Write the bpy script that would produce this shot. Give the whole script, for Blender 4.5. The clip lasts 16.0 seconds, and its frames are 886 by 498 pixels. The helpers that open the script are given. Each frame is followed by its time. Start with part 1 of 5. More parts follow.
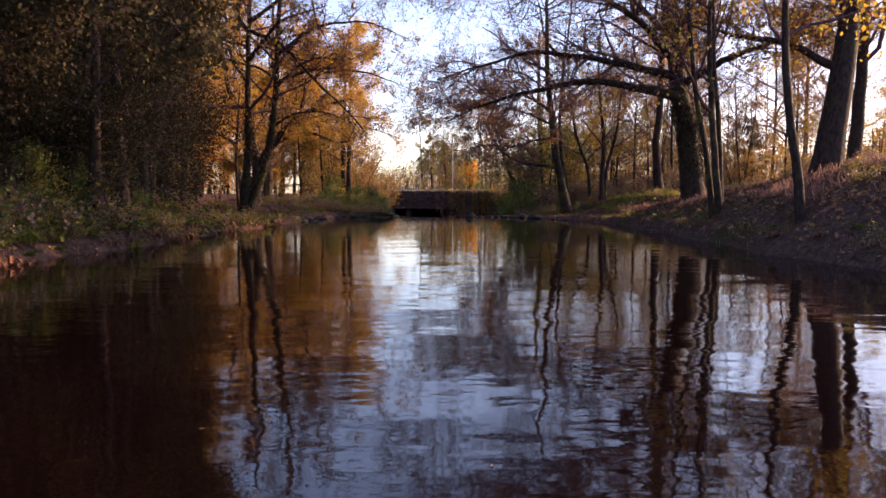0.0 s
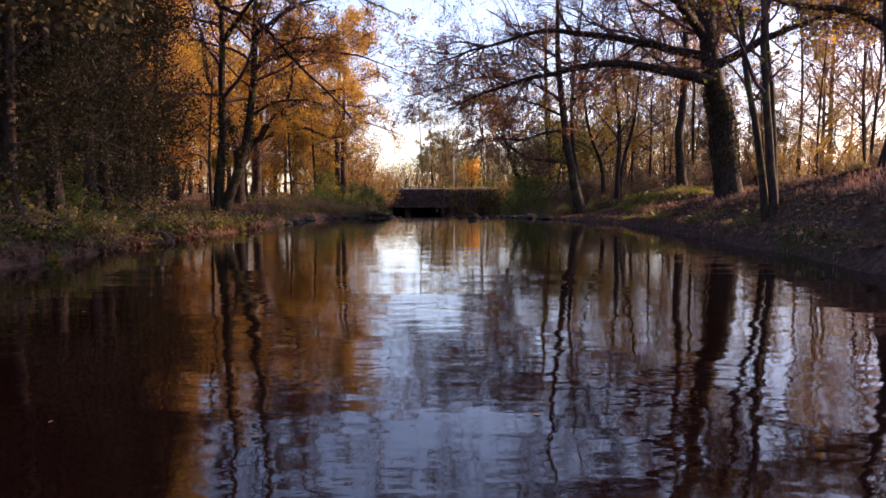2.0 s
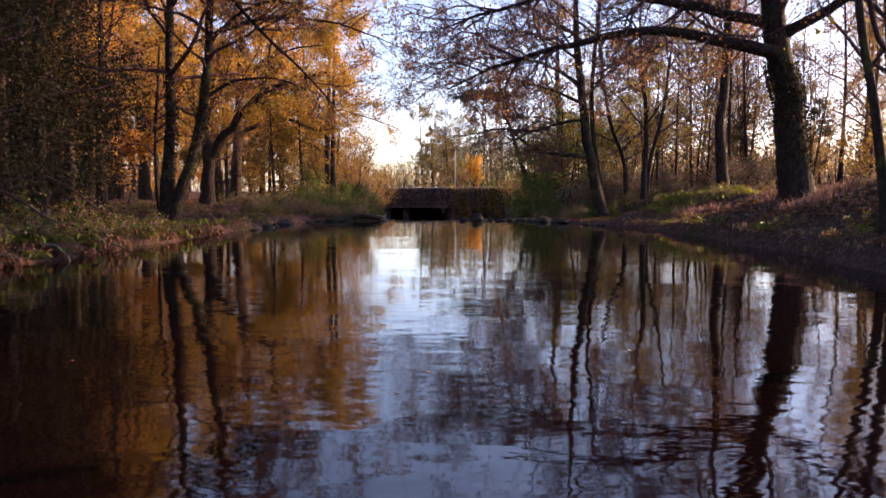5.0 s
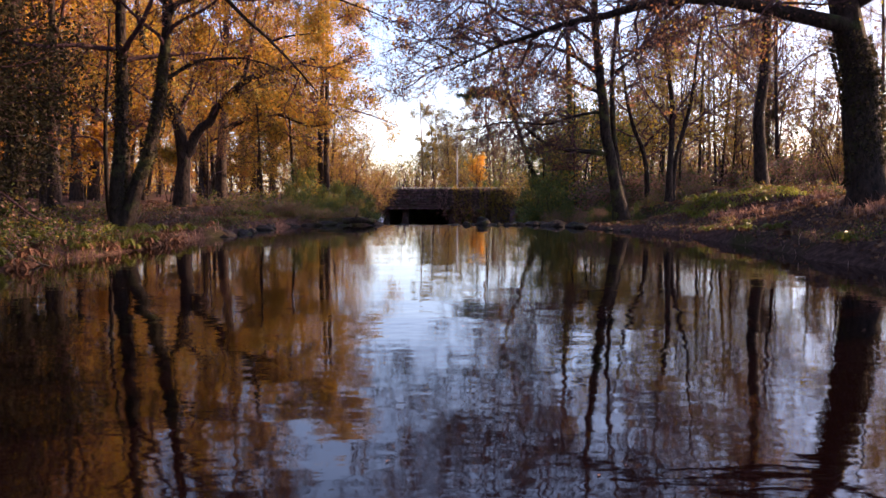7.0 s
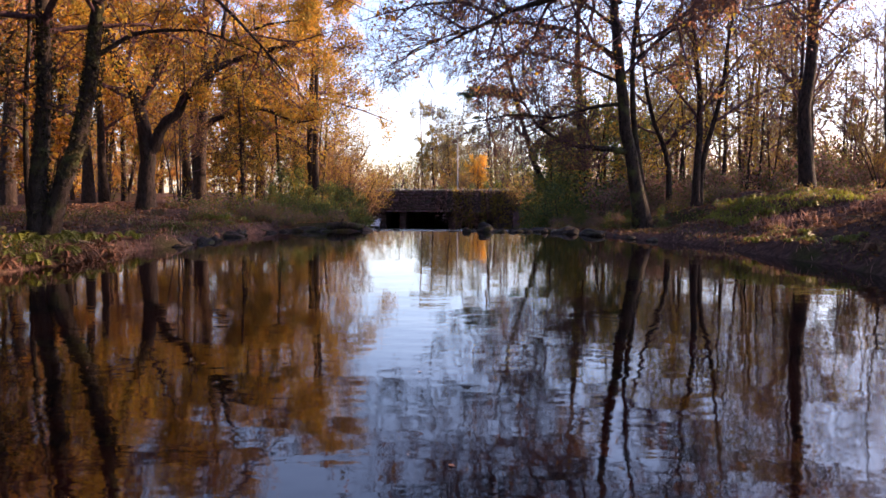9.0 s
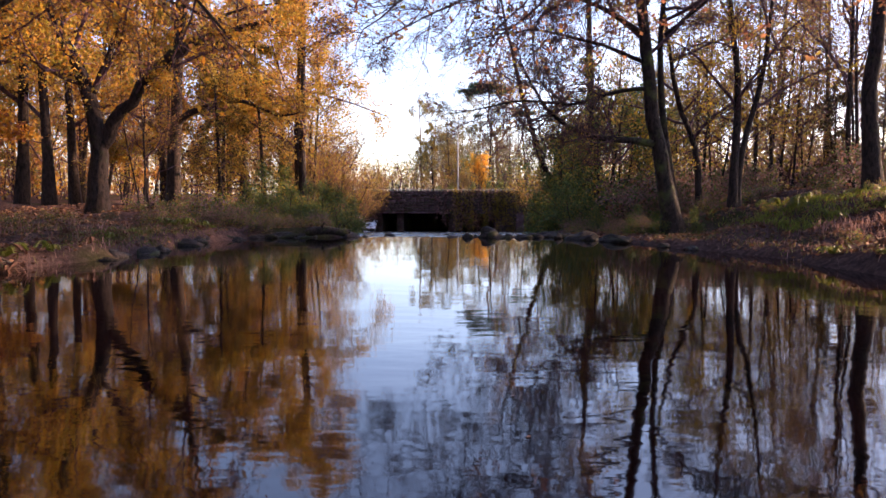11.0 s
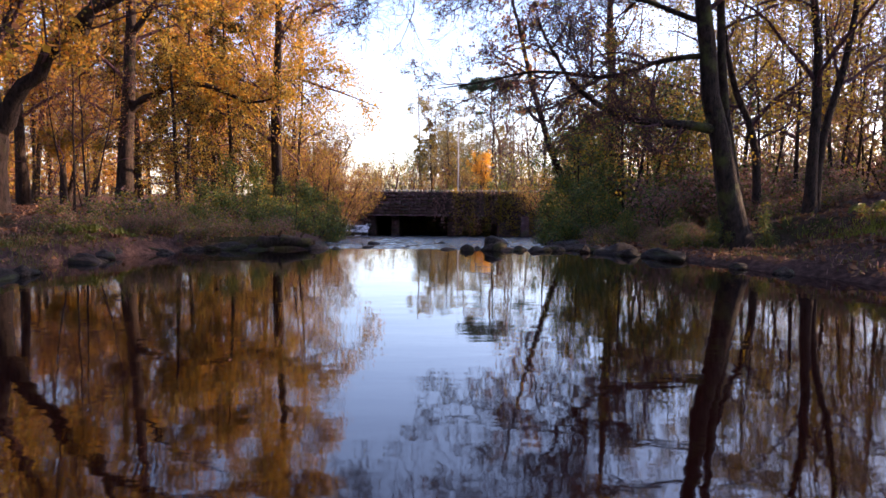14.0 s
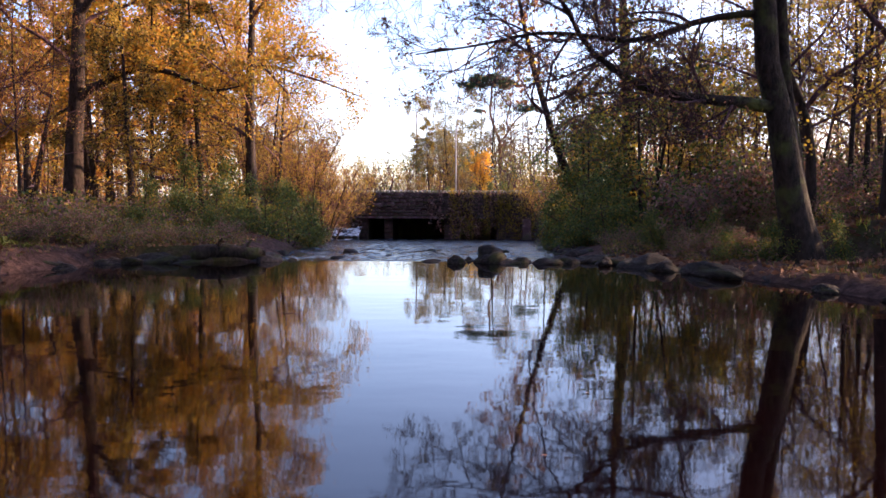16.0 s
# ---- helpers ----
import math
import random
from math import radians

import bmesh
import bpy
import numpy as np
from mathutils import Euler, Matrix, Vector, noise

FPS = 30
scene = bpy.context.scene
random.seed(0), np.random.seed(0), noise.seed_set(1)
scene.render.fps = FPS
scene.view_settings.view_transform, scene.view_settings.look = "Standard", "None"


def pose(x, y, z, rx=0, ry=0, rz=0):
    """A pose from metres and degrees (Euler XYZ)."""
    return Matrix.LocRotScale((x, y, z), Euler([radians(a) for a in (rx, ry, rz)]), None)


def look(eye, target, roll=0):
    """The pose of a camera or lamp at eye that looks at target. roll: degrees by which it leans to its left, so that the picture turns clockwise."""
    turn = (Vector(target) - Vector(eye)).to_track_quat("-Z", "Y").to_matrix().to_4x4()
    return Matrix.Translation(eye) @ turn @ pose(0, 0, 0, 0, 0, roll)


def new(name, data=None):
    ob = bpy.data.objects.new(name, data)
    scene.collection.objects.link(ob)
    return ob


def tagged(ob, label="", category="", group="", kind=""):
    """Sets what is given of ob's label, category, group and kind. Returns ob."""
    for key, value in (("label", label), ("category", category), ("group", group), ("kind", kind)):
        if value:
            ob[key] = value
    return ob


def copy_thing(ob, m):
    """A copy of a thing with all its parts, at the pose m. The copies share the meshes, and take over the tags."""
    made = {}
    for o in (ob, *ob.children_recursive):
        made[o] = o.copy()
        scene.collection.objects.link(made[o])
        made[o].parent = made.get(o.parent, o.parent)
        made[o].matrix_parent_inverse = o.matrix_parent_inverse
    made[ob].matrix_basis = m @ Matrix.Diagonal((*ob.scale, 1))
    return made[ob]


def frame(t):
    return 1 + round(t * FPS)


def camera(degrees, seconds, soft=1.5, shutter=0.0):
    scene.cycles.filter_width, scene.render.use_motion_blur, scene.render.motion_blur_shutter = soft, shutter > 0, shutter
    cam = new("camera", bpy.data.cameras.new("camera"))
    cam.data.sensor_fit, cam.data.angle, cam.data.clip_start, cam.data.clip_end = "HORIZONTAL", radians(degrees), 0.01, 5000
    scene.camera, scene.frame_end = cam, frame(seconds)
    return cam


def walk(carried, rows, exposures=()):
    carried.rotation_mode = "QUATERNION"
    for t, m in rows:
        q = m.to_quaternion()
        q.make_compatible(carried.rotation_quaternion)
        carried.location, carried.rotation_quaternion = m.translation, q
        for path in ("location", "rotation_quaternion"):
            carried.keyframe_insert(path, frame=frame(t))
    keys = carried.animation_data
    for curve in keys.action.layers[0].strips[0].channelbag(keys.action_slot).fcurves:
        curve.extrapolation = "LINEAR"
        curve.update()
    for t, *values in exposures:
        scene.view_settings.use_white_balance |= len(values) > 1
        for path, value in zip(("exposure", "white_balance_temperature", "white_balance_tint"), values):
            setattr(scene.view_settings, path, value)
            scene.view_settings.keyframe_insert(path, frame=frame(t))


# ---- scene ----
cam = camera(63.4, 16.0, soft=1.6)
METRES, EYE, TILT, LEAN, TURN = 19.7, 1.5, -4.2, 0.0, 0.0
ROWS = [
    (0.0, 0.0, 0.0, 0.0, 0.0, 0.0, -0.0),
    (0.5, 0.0029, 0.0475, 0.0045, 0.027, -0.02, 0.06),
    (1.0, 0.003, 0.0964, 0.0076, 0.061, -0.034, 0.16),
    (1.5, 0.0023, 0.1444, 0.0119, 0.101, -0.081, 0.19),
    (2.0, 0.0013, 0.1906, 0.0152, 0.094, -0.141, 0.15),
    (2.5, 0.0025, 0.2365, 0.0192, 0.128, -0.168, 0.09),
    (3.0, 0.0041, 0.2818, 0.022, 0.155, -0.162, 0.1),
    (3.5, 0.0054, 0.3262, 0.0247, 0.168, -0.175, 0.09),
    (4.0, 0.0056, 0.3696, 0.0283, 0.155, -0.215, 0.07),
    (6.5, 0.0051, 0.5964, 0.0465, 0.296, -0.162, 0.03),
    (7.0, 0.004, 0.6417, 0.0497, 0.296, -0.141, -0.0),
    (7.5, 0.0041, 0.6863, 0.0531, 0.31, -0.108, -0.08),
    (8.0, 0.0053, 0.7312, 0.0571, 0.323, -0.074, -0.18),
    (8.5, 0.0077, 0.7768, 0.0605, 0.337, -0.034, -0.22),
    (9.0, 0.0109, 0.824, 0.0644, 0.364, 0.0, -0.24),
    (11.5, 0.0167, 1.0575, 0.0802, 0.458, 0.088, -0.06),
    (12.0, 0.0169, 1.1012, 0.0828, 0.478, 0.121, -0.11),
    (12.5, 0.0169, 1.1461, 0.0853, 0.471, 0.155, -0.14),
    (13.0, 0.0197, 1.1908, 0.0888, 0.525, 0.168, -0.18),
    (13.5, 0.0216, 1.2362, 0.0925, 0.512, 0.195, -0.27),
    (14.0, 0.0253, 1.2818, 0.0964, 0.525, 0.188, -0.33),
    (14.5, 0.0302, 1.3289, 0.0998, 0.539, 0.222, -0.41),
    (15.0, 0.0372, 1.3787, 0.1029, 0.572, 0.256, -0.45),
    (15.5, 0.0405, 1.427, 0.1054, 0.592, 0.289, -0.3),
    (16.0, 0.0421, 1.4729, 0.1076, 0.592, 0.337, -0.23),
]
walk(cam, [(t, pose(0, 0, EYE, TILT, LEAN, TURN) @ pose(METRES * x, METRES * y, METRES * z, 90 + pitch, roll, yaw)) for t, x, y, z, yaw, pitch, roll in ROWS],
     [(0.0, 1.43, 6900, 35), (16.0, 1.82, 6450, 33)])

# ---- light ----
SUN_AZ, SUN_EL = 66.0, 19.0
world = bpy.data.worlds.new("sky")
scene.world = world
world.use_nodes = True
wn = world.node_tree
sky = wn.nodes.new("ShaderNodeTexSky")
sky.sky_type = "NISHITA"
sky.sun_disc = False
sky.sun_elevation = radians(SUN_EL)
sky.sun_rotation = radians(SUN_AZ)
sky.air_density, sky.dust_density, sky.ozone_density = 1.0, 0.8, 2.2
wn.nodes["Background"].inputs["Strength"].default_value = 0.150
wn.links.new(sky.outputs[0], wn.nodes["Background"].inputs["Color"])
sun_data = bpy.data.lights.new("sun", "SUN")
sun_data.energy, sun_data.angle, sun_data.color = 5.0, radians(0.6), (1.0, 0.73, 0.43)
sun = new("sun", sun_data)
sun_way = Vector((math.sin(radians(SUN_AZ)) * math.cos(radians(SUN_EL)), math.cos(radians(SUN_AZ)) * math.cos(radians(SUN_EL)), math.sin(radians(SUN_EL))))
sun.matrix_world = look(sun_way * 100, (0, 0, 0))


# ---- materials ----
def base_material(name):
    m = bpy.data.materials.new(name)
    m.use_nodes = True
    nt = m.node_tree
    return m, nt, nt.nodes["Principled BSDF"]


def ramp_node(nt, stops):
    r = nt.nodes.new("ShaderNodeValToRGB")
    while len(r.color_ramp.elements) < len(stops):
        r.color_ramp.elements.new(0.5)
    for e, (p, c) in zip(r.color_ramp.elements, stops):
        e.position, e.color = p, (*c, 1)
    return r


def noise_node(nt, scale, detail=6.0, rough=0.6, stretch=None, what="Object"):
    n = nt.nodes.new("ShaderNodeTexNoise")
    n.inputs["Scale"].default_value, n.inputs["Detail"].default_value, n.inputs["Roughness"].default_value = scale, detail, rough
    tc = nt.nodes.new("ShaderNodeTexCoord")
    if stretch:
        mp = nt.nodes.new("ShaderNodeMapping")
        mp.inputs["Scale"].default_value = stretch
        nt.links.new(tc.outputs[what], mp.inputs["Vector"])
        nt.links.new(mp.outputs[0], n.inputs["Vector"])
    else:
        nt.links.new(tc.outputs[what], n.inputs["Vector"])
    return n


def mix_colour(nt, fac, a, b, mode="MIX"):
    m = nt.nodes.new("ShaderNodeMix")
    m.data_type, m.blend_type = "RGBA", mode
    for key, v in ((0, fac), (6, a), (7, b)):
        if isinstance(v, (int, float)):
            m.inputs[key].default_value = v
        elif isinstance(v, tuple):
            m.inputs[key].default_value = (*v, 1)
        else:
            nt.links.new(v, m.inputs[key])
    return m.outputs[2]


def add_bump(nt, bsdf, height, strength, distance):
    b = nt.nodes.new("ShaderNodeBump")
    b.inputs["Strength"].default_value, b.inputs["Distance"].default_value = strength, distance
    nt.links.new(height, b.inputs["Height"])
    nt.links.new(b.outputs[0], bsdf.inputs["Normal"])


def bark_material(name, dark, light, moss, moss_amount):
    m, nt, bs = base_material(name)
    n1 = noise_node(nt, 11.0, 8, 0.7, (1.0, 1.0, 0.42))
    r1 = ramp_node(nt, ((0.36, dark), (0.72, light)))
    nt.links.new(n1.outputs[0], r1.inputs[0])
    n2 = noise_node(nt, 1.3, 4, 0.6)
    r2 = ramp_node(nt, ((0.62 - moss_amount, (0, 0, 0)), (0.75 - moss_amount * 0.6, (1, 1, 1))))
    nt.links.new(n2.outputs[0], r2.inputs[0])
    col = mix_colour(nt, r2.outputs[0], r1.outputs[0], moss)
    nt.links.new(col, bs.inputs["Base Color"])
    bs.inputs["Roughness"].default_value = 0.88
    bs.inputs["Specular IOR Level"].default_value = 0.25
    add_bump(nt, bs, n1.outputs[0], 1.0, 0.09)
    return m


def leaf_material(name, stops, translucent=0.55, gloss=0.55, shine=0.3):
    m, nt, bs = base_material(name)
    geo = nt.nodes.new("ShaderNodeNewGeometry")
    r = ramp_node(nt, stops)
    nz = noise_node(nt, 0.5, 2, 0.5, what="Object")
    add = nt.nodes.new("ShaderNodeMath")
    add.operation = "MULTIPLY_ADD"
    nt.links.new(nz.outputs[0], add.inputs[0])
    add.inputs[1].default_value = 0.8
    sub = nt.nodes.new("ShaderNodeMath")
    sub.operation = "MULTIPLY_ADD"
    nt.links.new(geo.outputs["Random Per Island"], sub.inputs[0])
    sub.inputs[1].default_value, sub.inputs[2].default_value = 0.7, -0.25
    nt.links.new(sub.outputs[0], add.inputs[2])
    nt.links.new(add.outputs[0], r.inputs[0])
    nt.links.new(r.outputs[0], bs.inputs["Base Color"])
    bs.inputs["Roughness"].default_value = gloss
    bs.inputs["Specular IOR Level"].default_value = shine
    tr = nt.nodes.new("ShaderNodeBsdfTranslucent")
    nt.links.new(r.outputs[0], tr.inputs["Color"])
    mx = nt.nodes.new("ShaderNodeMixShader")
    mx.inputs[0].default_value = translucent
    nt.links.new(bs.outputs[0], mx.inputs[1])
    nt.links.new(tr.outputs[0], mx.inputs[2])
    nt.links.new(mx.outputs[0], nt.nodes["Material Output"].inputs["Surface"])
    return m


def stone_material(name, a, b, c, scale=3.0, moss=(0.05, 0.06, 0.02)):
    m, nt, bs = base_material(name)
    n1 = noise_node(nt, scale, 8, 0.65)
    r1 = ramp_node(nt, ((0.3, a), (0.52, b), (0.75, c)))
    nt.links.new(n1.outputs[0], r1.inputs[0])
    oi = nt.nodes.new("ShaderNodeObjectInfo")
    vary = ramp_node(nt, ((0.0, (0.6, 0.58, 0.55)), (1.0, (1.25, 1.2, 1.15))))
    nt.links.new(oi.outputs["Random"], vary.inputs[0])
    col = mix_colour(nt, 1.0, r1.outputs[0], vary.outputs[0], "MULTIPLY")
    n2 = noise_node(nt, 0.9, 5, 0.6)
    r2 = ramp_node(nt, ((0.5, (0, 0, 0)), (0.66, (1, 1, 1))))
    nt.links.new(n2.outputs[0], r2.inputs[0])
    col = mix_colour(nt, r2.outputs[0], col, moss)
    nt.links.new(col, bs.inputs["Base Color"])
    bs.inputs["Roughness"].default_value = 0.8
    bs.inputs["Specular IOR Level"].default_value = 0.15
    n3 = noise_node(nt, scale * 6, 6, 0.6)
    add_bump(nt, bs, n3.outputs[0], 0.6, 0.03)
    return m


def ground_material():
    m, nt, bs = base_material("bank soil and leaf litter")
    n1 = noise_node(nt, 7.0, 8, 0.7)
    r1 = ramp_node(nt, ((0.28, (0.027, 0.016, 0.014)), (0.5, (0.078, 0.046, 0.039)), (0.72, (0.165, 0.095, 0.078))))
    nt.links.new(n1.outputs[0], r1.inputs[0])
    n2 = noise_node(nt, 0.28, 5, 0.6)
    r2 = ramp_node(nt, ((0.54, (0, 0, 0)), (0.66, (1, 1, 1))))
    nt.links.new(n2.outputs[0], r2.inputs[0])
    n3 = noise_node(nt, 16.0, 4, 0.6)
    r3 = ramp_node(nt, ((0.3, (0.018, 0.024, 0.007)), (0.7, (0.06, 0.066, 0.018))))
    nt.links.new(n3.outputs[0], r3.inputs[0])
    nt.links.new(mix_colour(nt, r2.outputs[0], r1.outputs[0], r3.outputs[0]), bs.inputs["Base Color"])
    bs.inputs["Roughness"].default_value = 1.0
    bs.inputs["Specular IOR Level"].default_value = 0.03
    add_bump(nt, bs, n1.outputs[0], 0.8, 0.12)
    return m


def water_material(name, tint, ripples, foam=0.0, calm=(), ior=1.52, rough=0.0):
    """ripples: rows of scale, stretch and weight in metres of relief."""
    m, nt, bs = base_material(name)
    bs.inputs["Base Color"].default_value = (*tint, 1)
    bs.inputs["Roughness"].default_value = rough
    bs.inputs["IOR"].default_value = ior
    total = None
    for scale, stretch, weight in ripples:
        n = noise_node(nt, scale, 3, 0.5, stretch)
        k = nt.nodes.new("ShaderNodeMath")
        k.operation = "MULTIPLY"
        nt.links.new(n.outputs[0], k.inputs[0])
        k.inputs[1].default_value = weight
        if total is None:
            total = k.outputs[0]
        else:
            s = nt.nodes.new("ShaderNodeMath")
            nt.links.new(total, s.inputs[0])
            nt.links.new(k.outputs[0], s.inputs[1])
            total = s.outputs[0]
    if calm:
        tc, sep, mr, k = nt.nodes.new("ShaderNodeTexCoord"), nt.nodes.new("ShaderNodeSeparateXYZ"), nt.nodes.new("ShaderNodeMapRange"), nt.nodes.new("ShaderNodeMath")
        nt.links.new(tc.outputs["Object"], sep.inputs[0])
        nt.links.new(sep.outputs[1], mr.inputs[0])
        for slot, value in zip((1, 2, 3, 4), calm):
            mr.inputs[slot].default_value = value
        k.operation = "MULTIPLY"
        nt.links.new(total, k.inputs[0])
        nt.links.new(mr.outputs[0], k.inputs[1])
        total = k.outputs[0]
    add_bump(nt, bs, total, 1.0, 1.0)
    if foam:
        n = noise_node(nt, 2.2, 8, 0.75, (0.7, 0.5, 1))
        r = ramp_node(nt, ((1 - foam, (0, 0, 0)), (1.12 - foam, (1, 1, 1))))
        nt.links.new(n.outputs[0], r.inputs[0])
        nt.links.new(mix_colour(nt, r.outputs[0], tint, (0.75, 0.78, 0.8)), bs.inputs["Base Color"])
        rr = ramp_node(nt, ((0, (0.08, 0.08, 0.08)), (1, (0.6, 0.6, 0.6))))
        nt.links.new(r.outputs[0], rr.inputs[0])
        nt.links.new(rr.outputs[0], bs.inputs["Roughness"])
    return m


BARK = bark_material("bark brown", (0.009, 0.006, 0.005), (0.072, 0.045, 0.037), (0.05, 0.06, 0.018), 0.04)
BARK_MOSS = bark_material("bark with moss", (0.009, 0.006, 0.005), (0.07, 0.045, 0.036), (0.09, 0.10, 0.025), 0.09)
BARK_PALE = bark_material("bark pale", (0.06, 0.048, 0.038), (0.22, 0.18, 0.14), (0.07, 0.07, 0.03), 0.05)
BARK_PINE = bark_material("bark of pine", (0.07, 0.035, 0.022), (0.25, 0.12, 0.07), (0.08, 0.07, 0.05), 0.02)
TWIG = bark_material("twig bark", (0.045, 0.022, 0.026), (0.17, 0.085, 0.095), (0.11, 0.065, 0.06), 0.05)
GOLD = leaf_material("gold autumn leaves", ((0.05, (0.17, 0.058, 0.014)), (0.35, (0.42, 0.18, 0.022)), (0.6, (0.58, 0.305, 0.034)), (0.95, (0.46, 0.31, 0.04))))
# Olive for distant trees, with the haze mixed into the leaf colour.
HAZY = leaf_material("olive leaves greyed for haze", ((0.05, (0.09, 0.08, 0.045)), (0.5, (0.19, 0.17, 0.08)), (0.95, (0.30, 0.24, 0.10))))
BRIGHT = leaf_material("bright orange leaves", ((0.05, (0.55, 0.22, 0.02)), (0.5, (0.8, 0.40, 0.03)), (0.95, (0.8, 0.5, 0.06))), 0.6)
RUST = leaf_material("rust autumn leaves", ((0.05, (0.14, 0.055, 0.04)), (0.5, (0.29, 0.125, 0.068)), (0.95, (0.42, 0.22, 0.09))))
YELLOW = leaf_material("yellow autumn leaves", ((0.05, (0.26, 0.13, 0.02)), (0.5, (0.5, 0.32, 0.03)), (0.95, (0.36, 0.36, 0.05))))
OLIVE = leaf_material("olive leaves", ((0.05, (0.11, 0.09, 0.02)), (0.5, (0.29, 0.21, 0.035)), (0.95, (0.46, 0.30, 0.045))))
GREEN = leaf_material("green leaves", ((0.05, (0.035, 0.058, 0.018)), (0.5, (0.085, 0.13, 0.036)), (0.95, (0.21, 0.23, 0.05))), 0.5, 0.5)
DARK = leaf_material("dark evergreen leaves", ((0.05, (0.022, 0.020, 0.012)), (0.6, (0.054, 0.045, 0.024)), (0.97, (0.11, 0.085, 0.038))), 0.25, 0.8, 0.06)
NEEDLE = leaf_material("pine needles", ((0.05, (0.018, 0.04, 0.018)), (0.95, (0.055, 0.10, 0.04))), 0.2, 0.5)
BRACKEN = leaf_material("brown bracken", ((0.05, (0.13, 0.072, 0.064)), (0.5, (0.26, 0.145, 0.12)), (0.95, (0.39, 0.24, 0.19))), 0.35, 0.7)
# Lime tone includes the sun on the fronds, painted into the green.
FERN = leaf_material("fern fronds", ((0.05, (0.06, 0.085, 0.012)), (0.5, (0.19, 0.20, 0.03)), (0.95, (0.36, 0.27, 0.05))), 0.5, 0.5)
GRASS = leaf_material("grass blades", ((0.05, (0.05, 0.062, 0.015)), (0.5, (0.115, 0.12, 0.028)), (0.95, (0.22, 0.17, 0.055))), 0.4, 0.6)
# Brighter copy of the grass, with sunlight put into its colour.
SUN_GRASS = leaf_material("grass blades with sun in the colour", ((0.05, (0.09, 0.11, 0.015)), (0.5, (0.21, 0.24, 0.03)), (0.95, (0.36, 0.34, 0.06))), 0.5, 0.5)
LITTER = leaf_material("fallen leaves", ((0.05, (0.075, 0.037, 0.028)), (0.5, (0.19, 0.093, 0.058)), (0.95, (0.33, 0.18, 0.09))), 0.1, 0.8, 0.1)
STONE = stone_material("bridge stone", (0.045, 0.025, 0.029), (0.10, 0.06, 0.066), (0.32, 0.235, 0.235), 2.5)
# Much paler than the bridge stone: sunlight on the coping is painted in.
LIT_COPING = stone_material("coping stone", (0.42, 0.38, 0.34), (0.58, 0.54, 0.5), (0.72, 0.69, 0.65), 5.0)
ROCK = stone_material("wet river rock", (0.010, 0.008, 0.008), (0.032, 0.025, 0.024), (0.12, 0.095, 0.085), 4.0, (0.035, 0.038, 0.014))
GROUND = ground_material()
WATER = water_material("pond water", (0.0035, 0.0012, 0.0014), ((0.9, (0.7, 1.35, 1), 0.0095), (3.4, (0.7, 1.3, 1), 0.0018), (0.25, (0.6, 1.2, 1), 0.02)), calm=(8.0, 32.0, 1.4, 0.42), rough=0.035)
RAPID = water_material("rapid water", (0.012, 0.018, 0.028), ((1.4, (1, 0.7, 1), 0.30), (5.5, (1, 0.6, 1), 0.08)), 0.2, ior=1.1)
WHITE_WATER = water_material("white water", (0.02, 0.03, 0.045), ((1.6, (1, 0.5, 1), 0.3), (7.0, (1, 0.5, 1), 0.05)), 0.55, ior=1.36)


# ---- mesh tools ----
def mesh_from(name, verts, faces_list, material, smooth=False):
    """verts: (n, 3); faces_list: arrays (m, k) of corner numbers."""
    me = bpy.data.meshes.new(name)
    verts = np.asarray(verts, dtype=np.float32)
    me.vertices.add(len(verts))
    me.vertices.foreach_set("co", verts.ravel())
    loops = np.concatenate([f.ravel() for f in faces_list]).astype(np.int32)
    sizes = np.concatenate([np.full(len(f), f.shape[1]) for f in faces_list]).astype(np.int32)
    me.loops.add(len(loops))
    me.loops.foreach_set("vertex_index", loops)
    me.polygons.add(len(sizes))
    me.polygons.foreach_set("loop_start", (np.cumsum(sizes) - sizes).astype(np.int32))
    me.polygons.foreach_set("loop_total", sizes)
    me.materials.append(material)
    me.update(calc_edges=True)
    if smooth:
        me.polygons.foreach_set("use_smooth", np.ones(len(sizes), dtype=bool))
    return me


def put(name, me, parent=None, label=""):
    ob = new(name, me)
    ob.parent = parent
    return tagged(ob, label)


def part(name, bm, material, parent, label=""):
    me = bpy.data.meshes.new(name)
    bm.to_mesh(me)
    bm.free()
    me.materials.append(material)
    return put(name, me, parent, label)


def unit(v):
    return v / np.maximum(np.linalg.norm(v, axis=-1, keepdims=True), 1e-9)


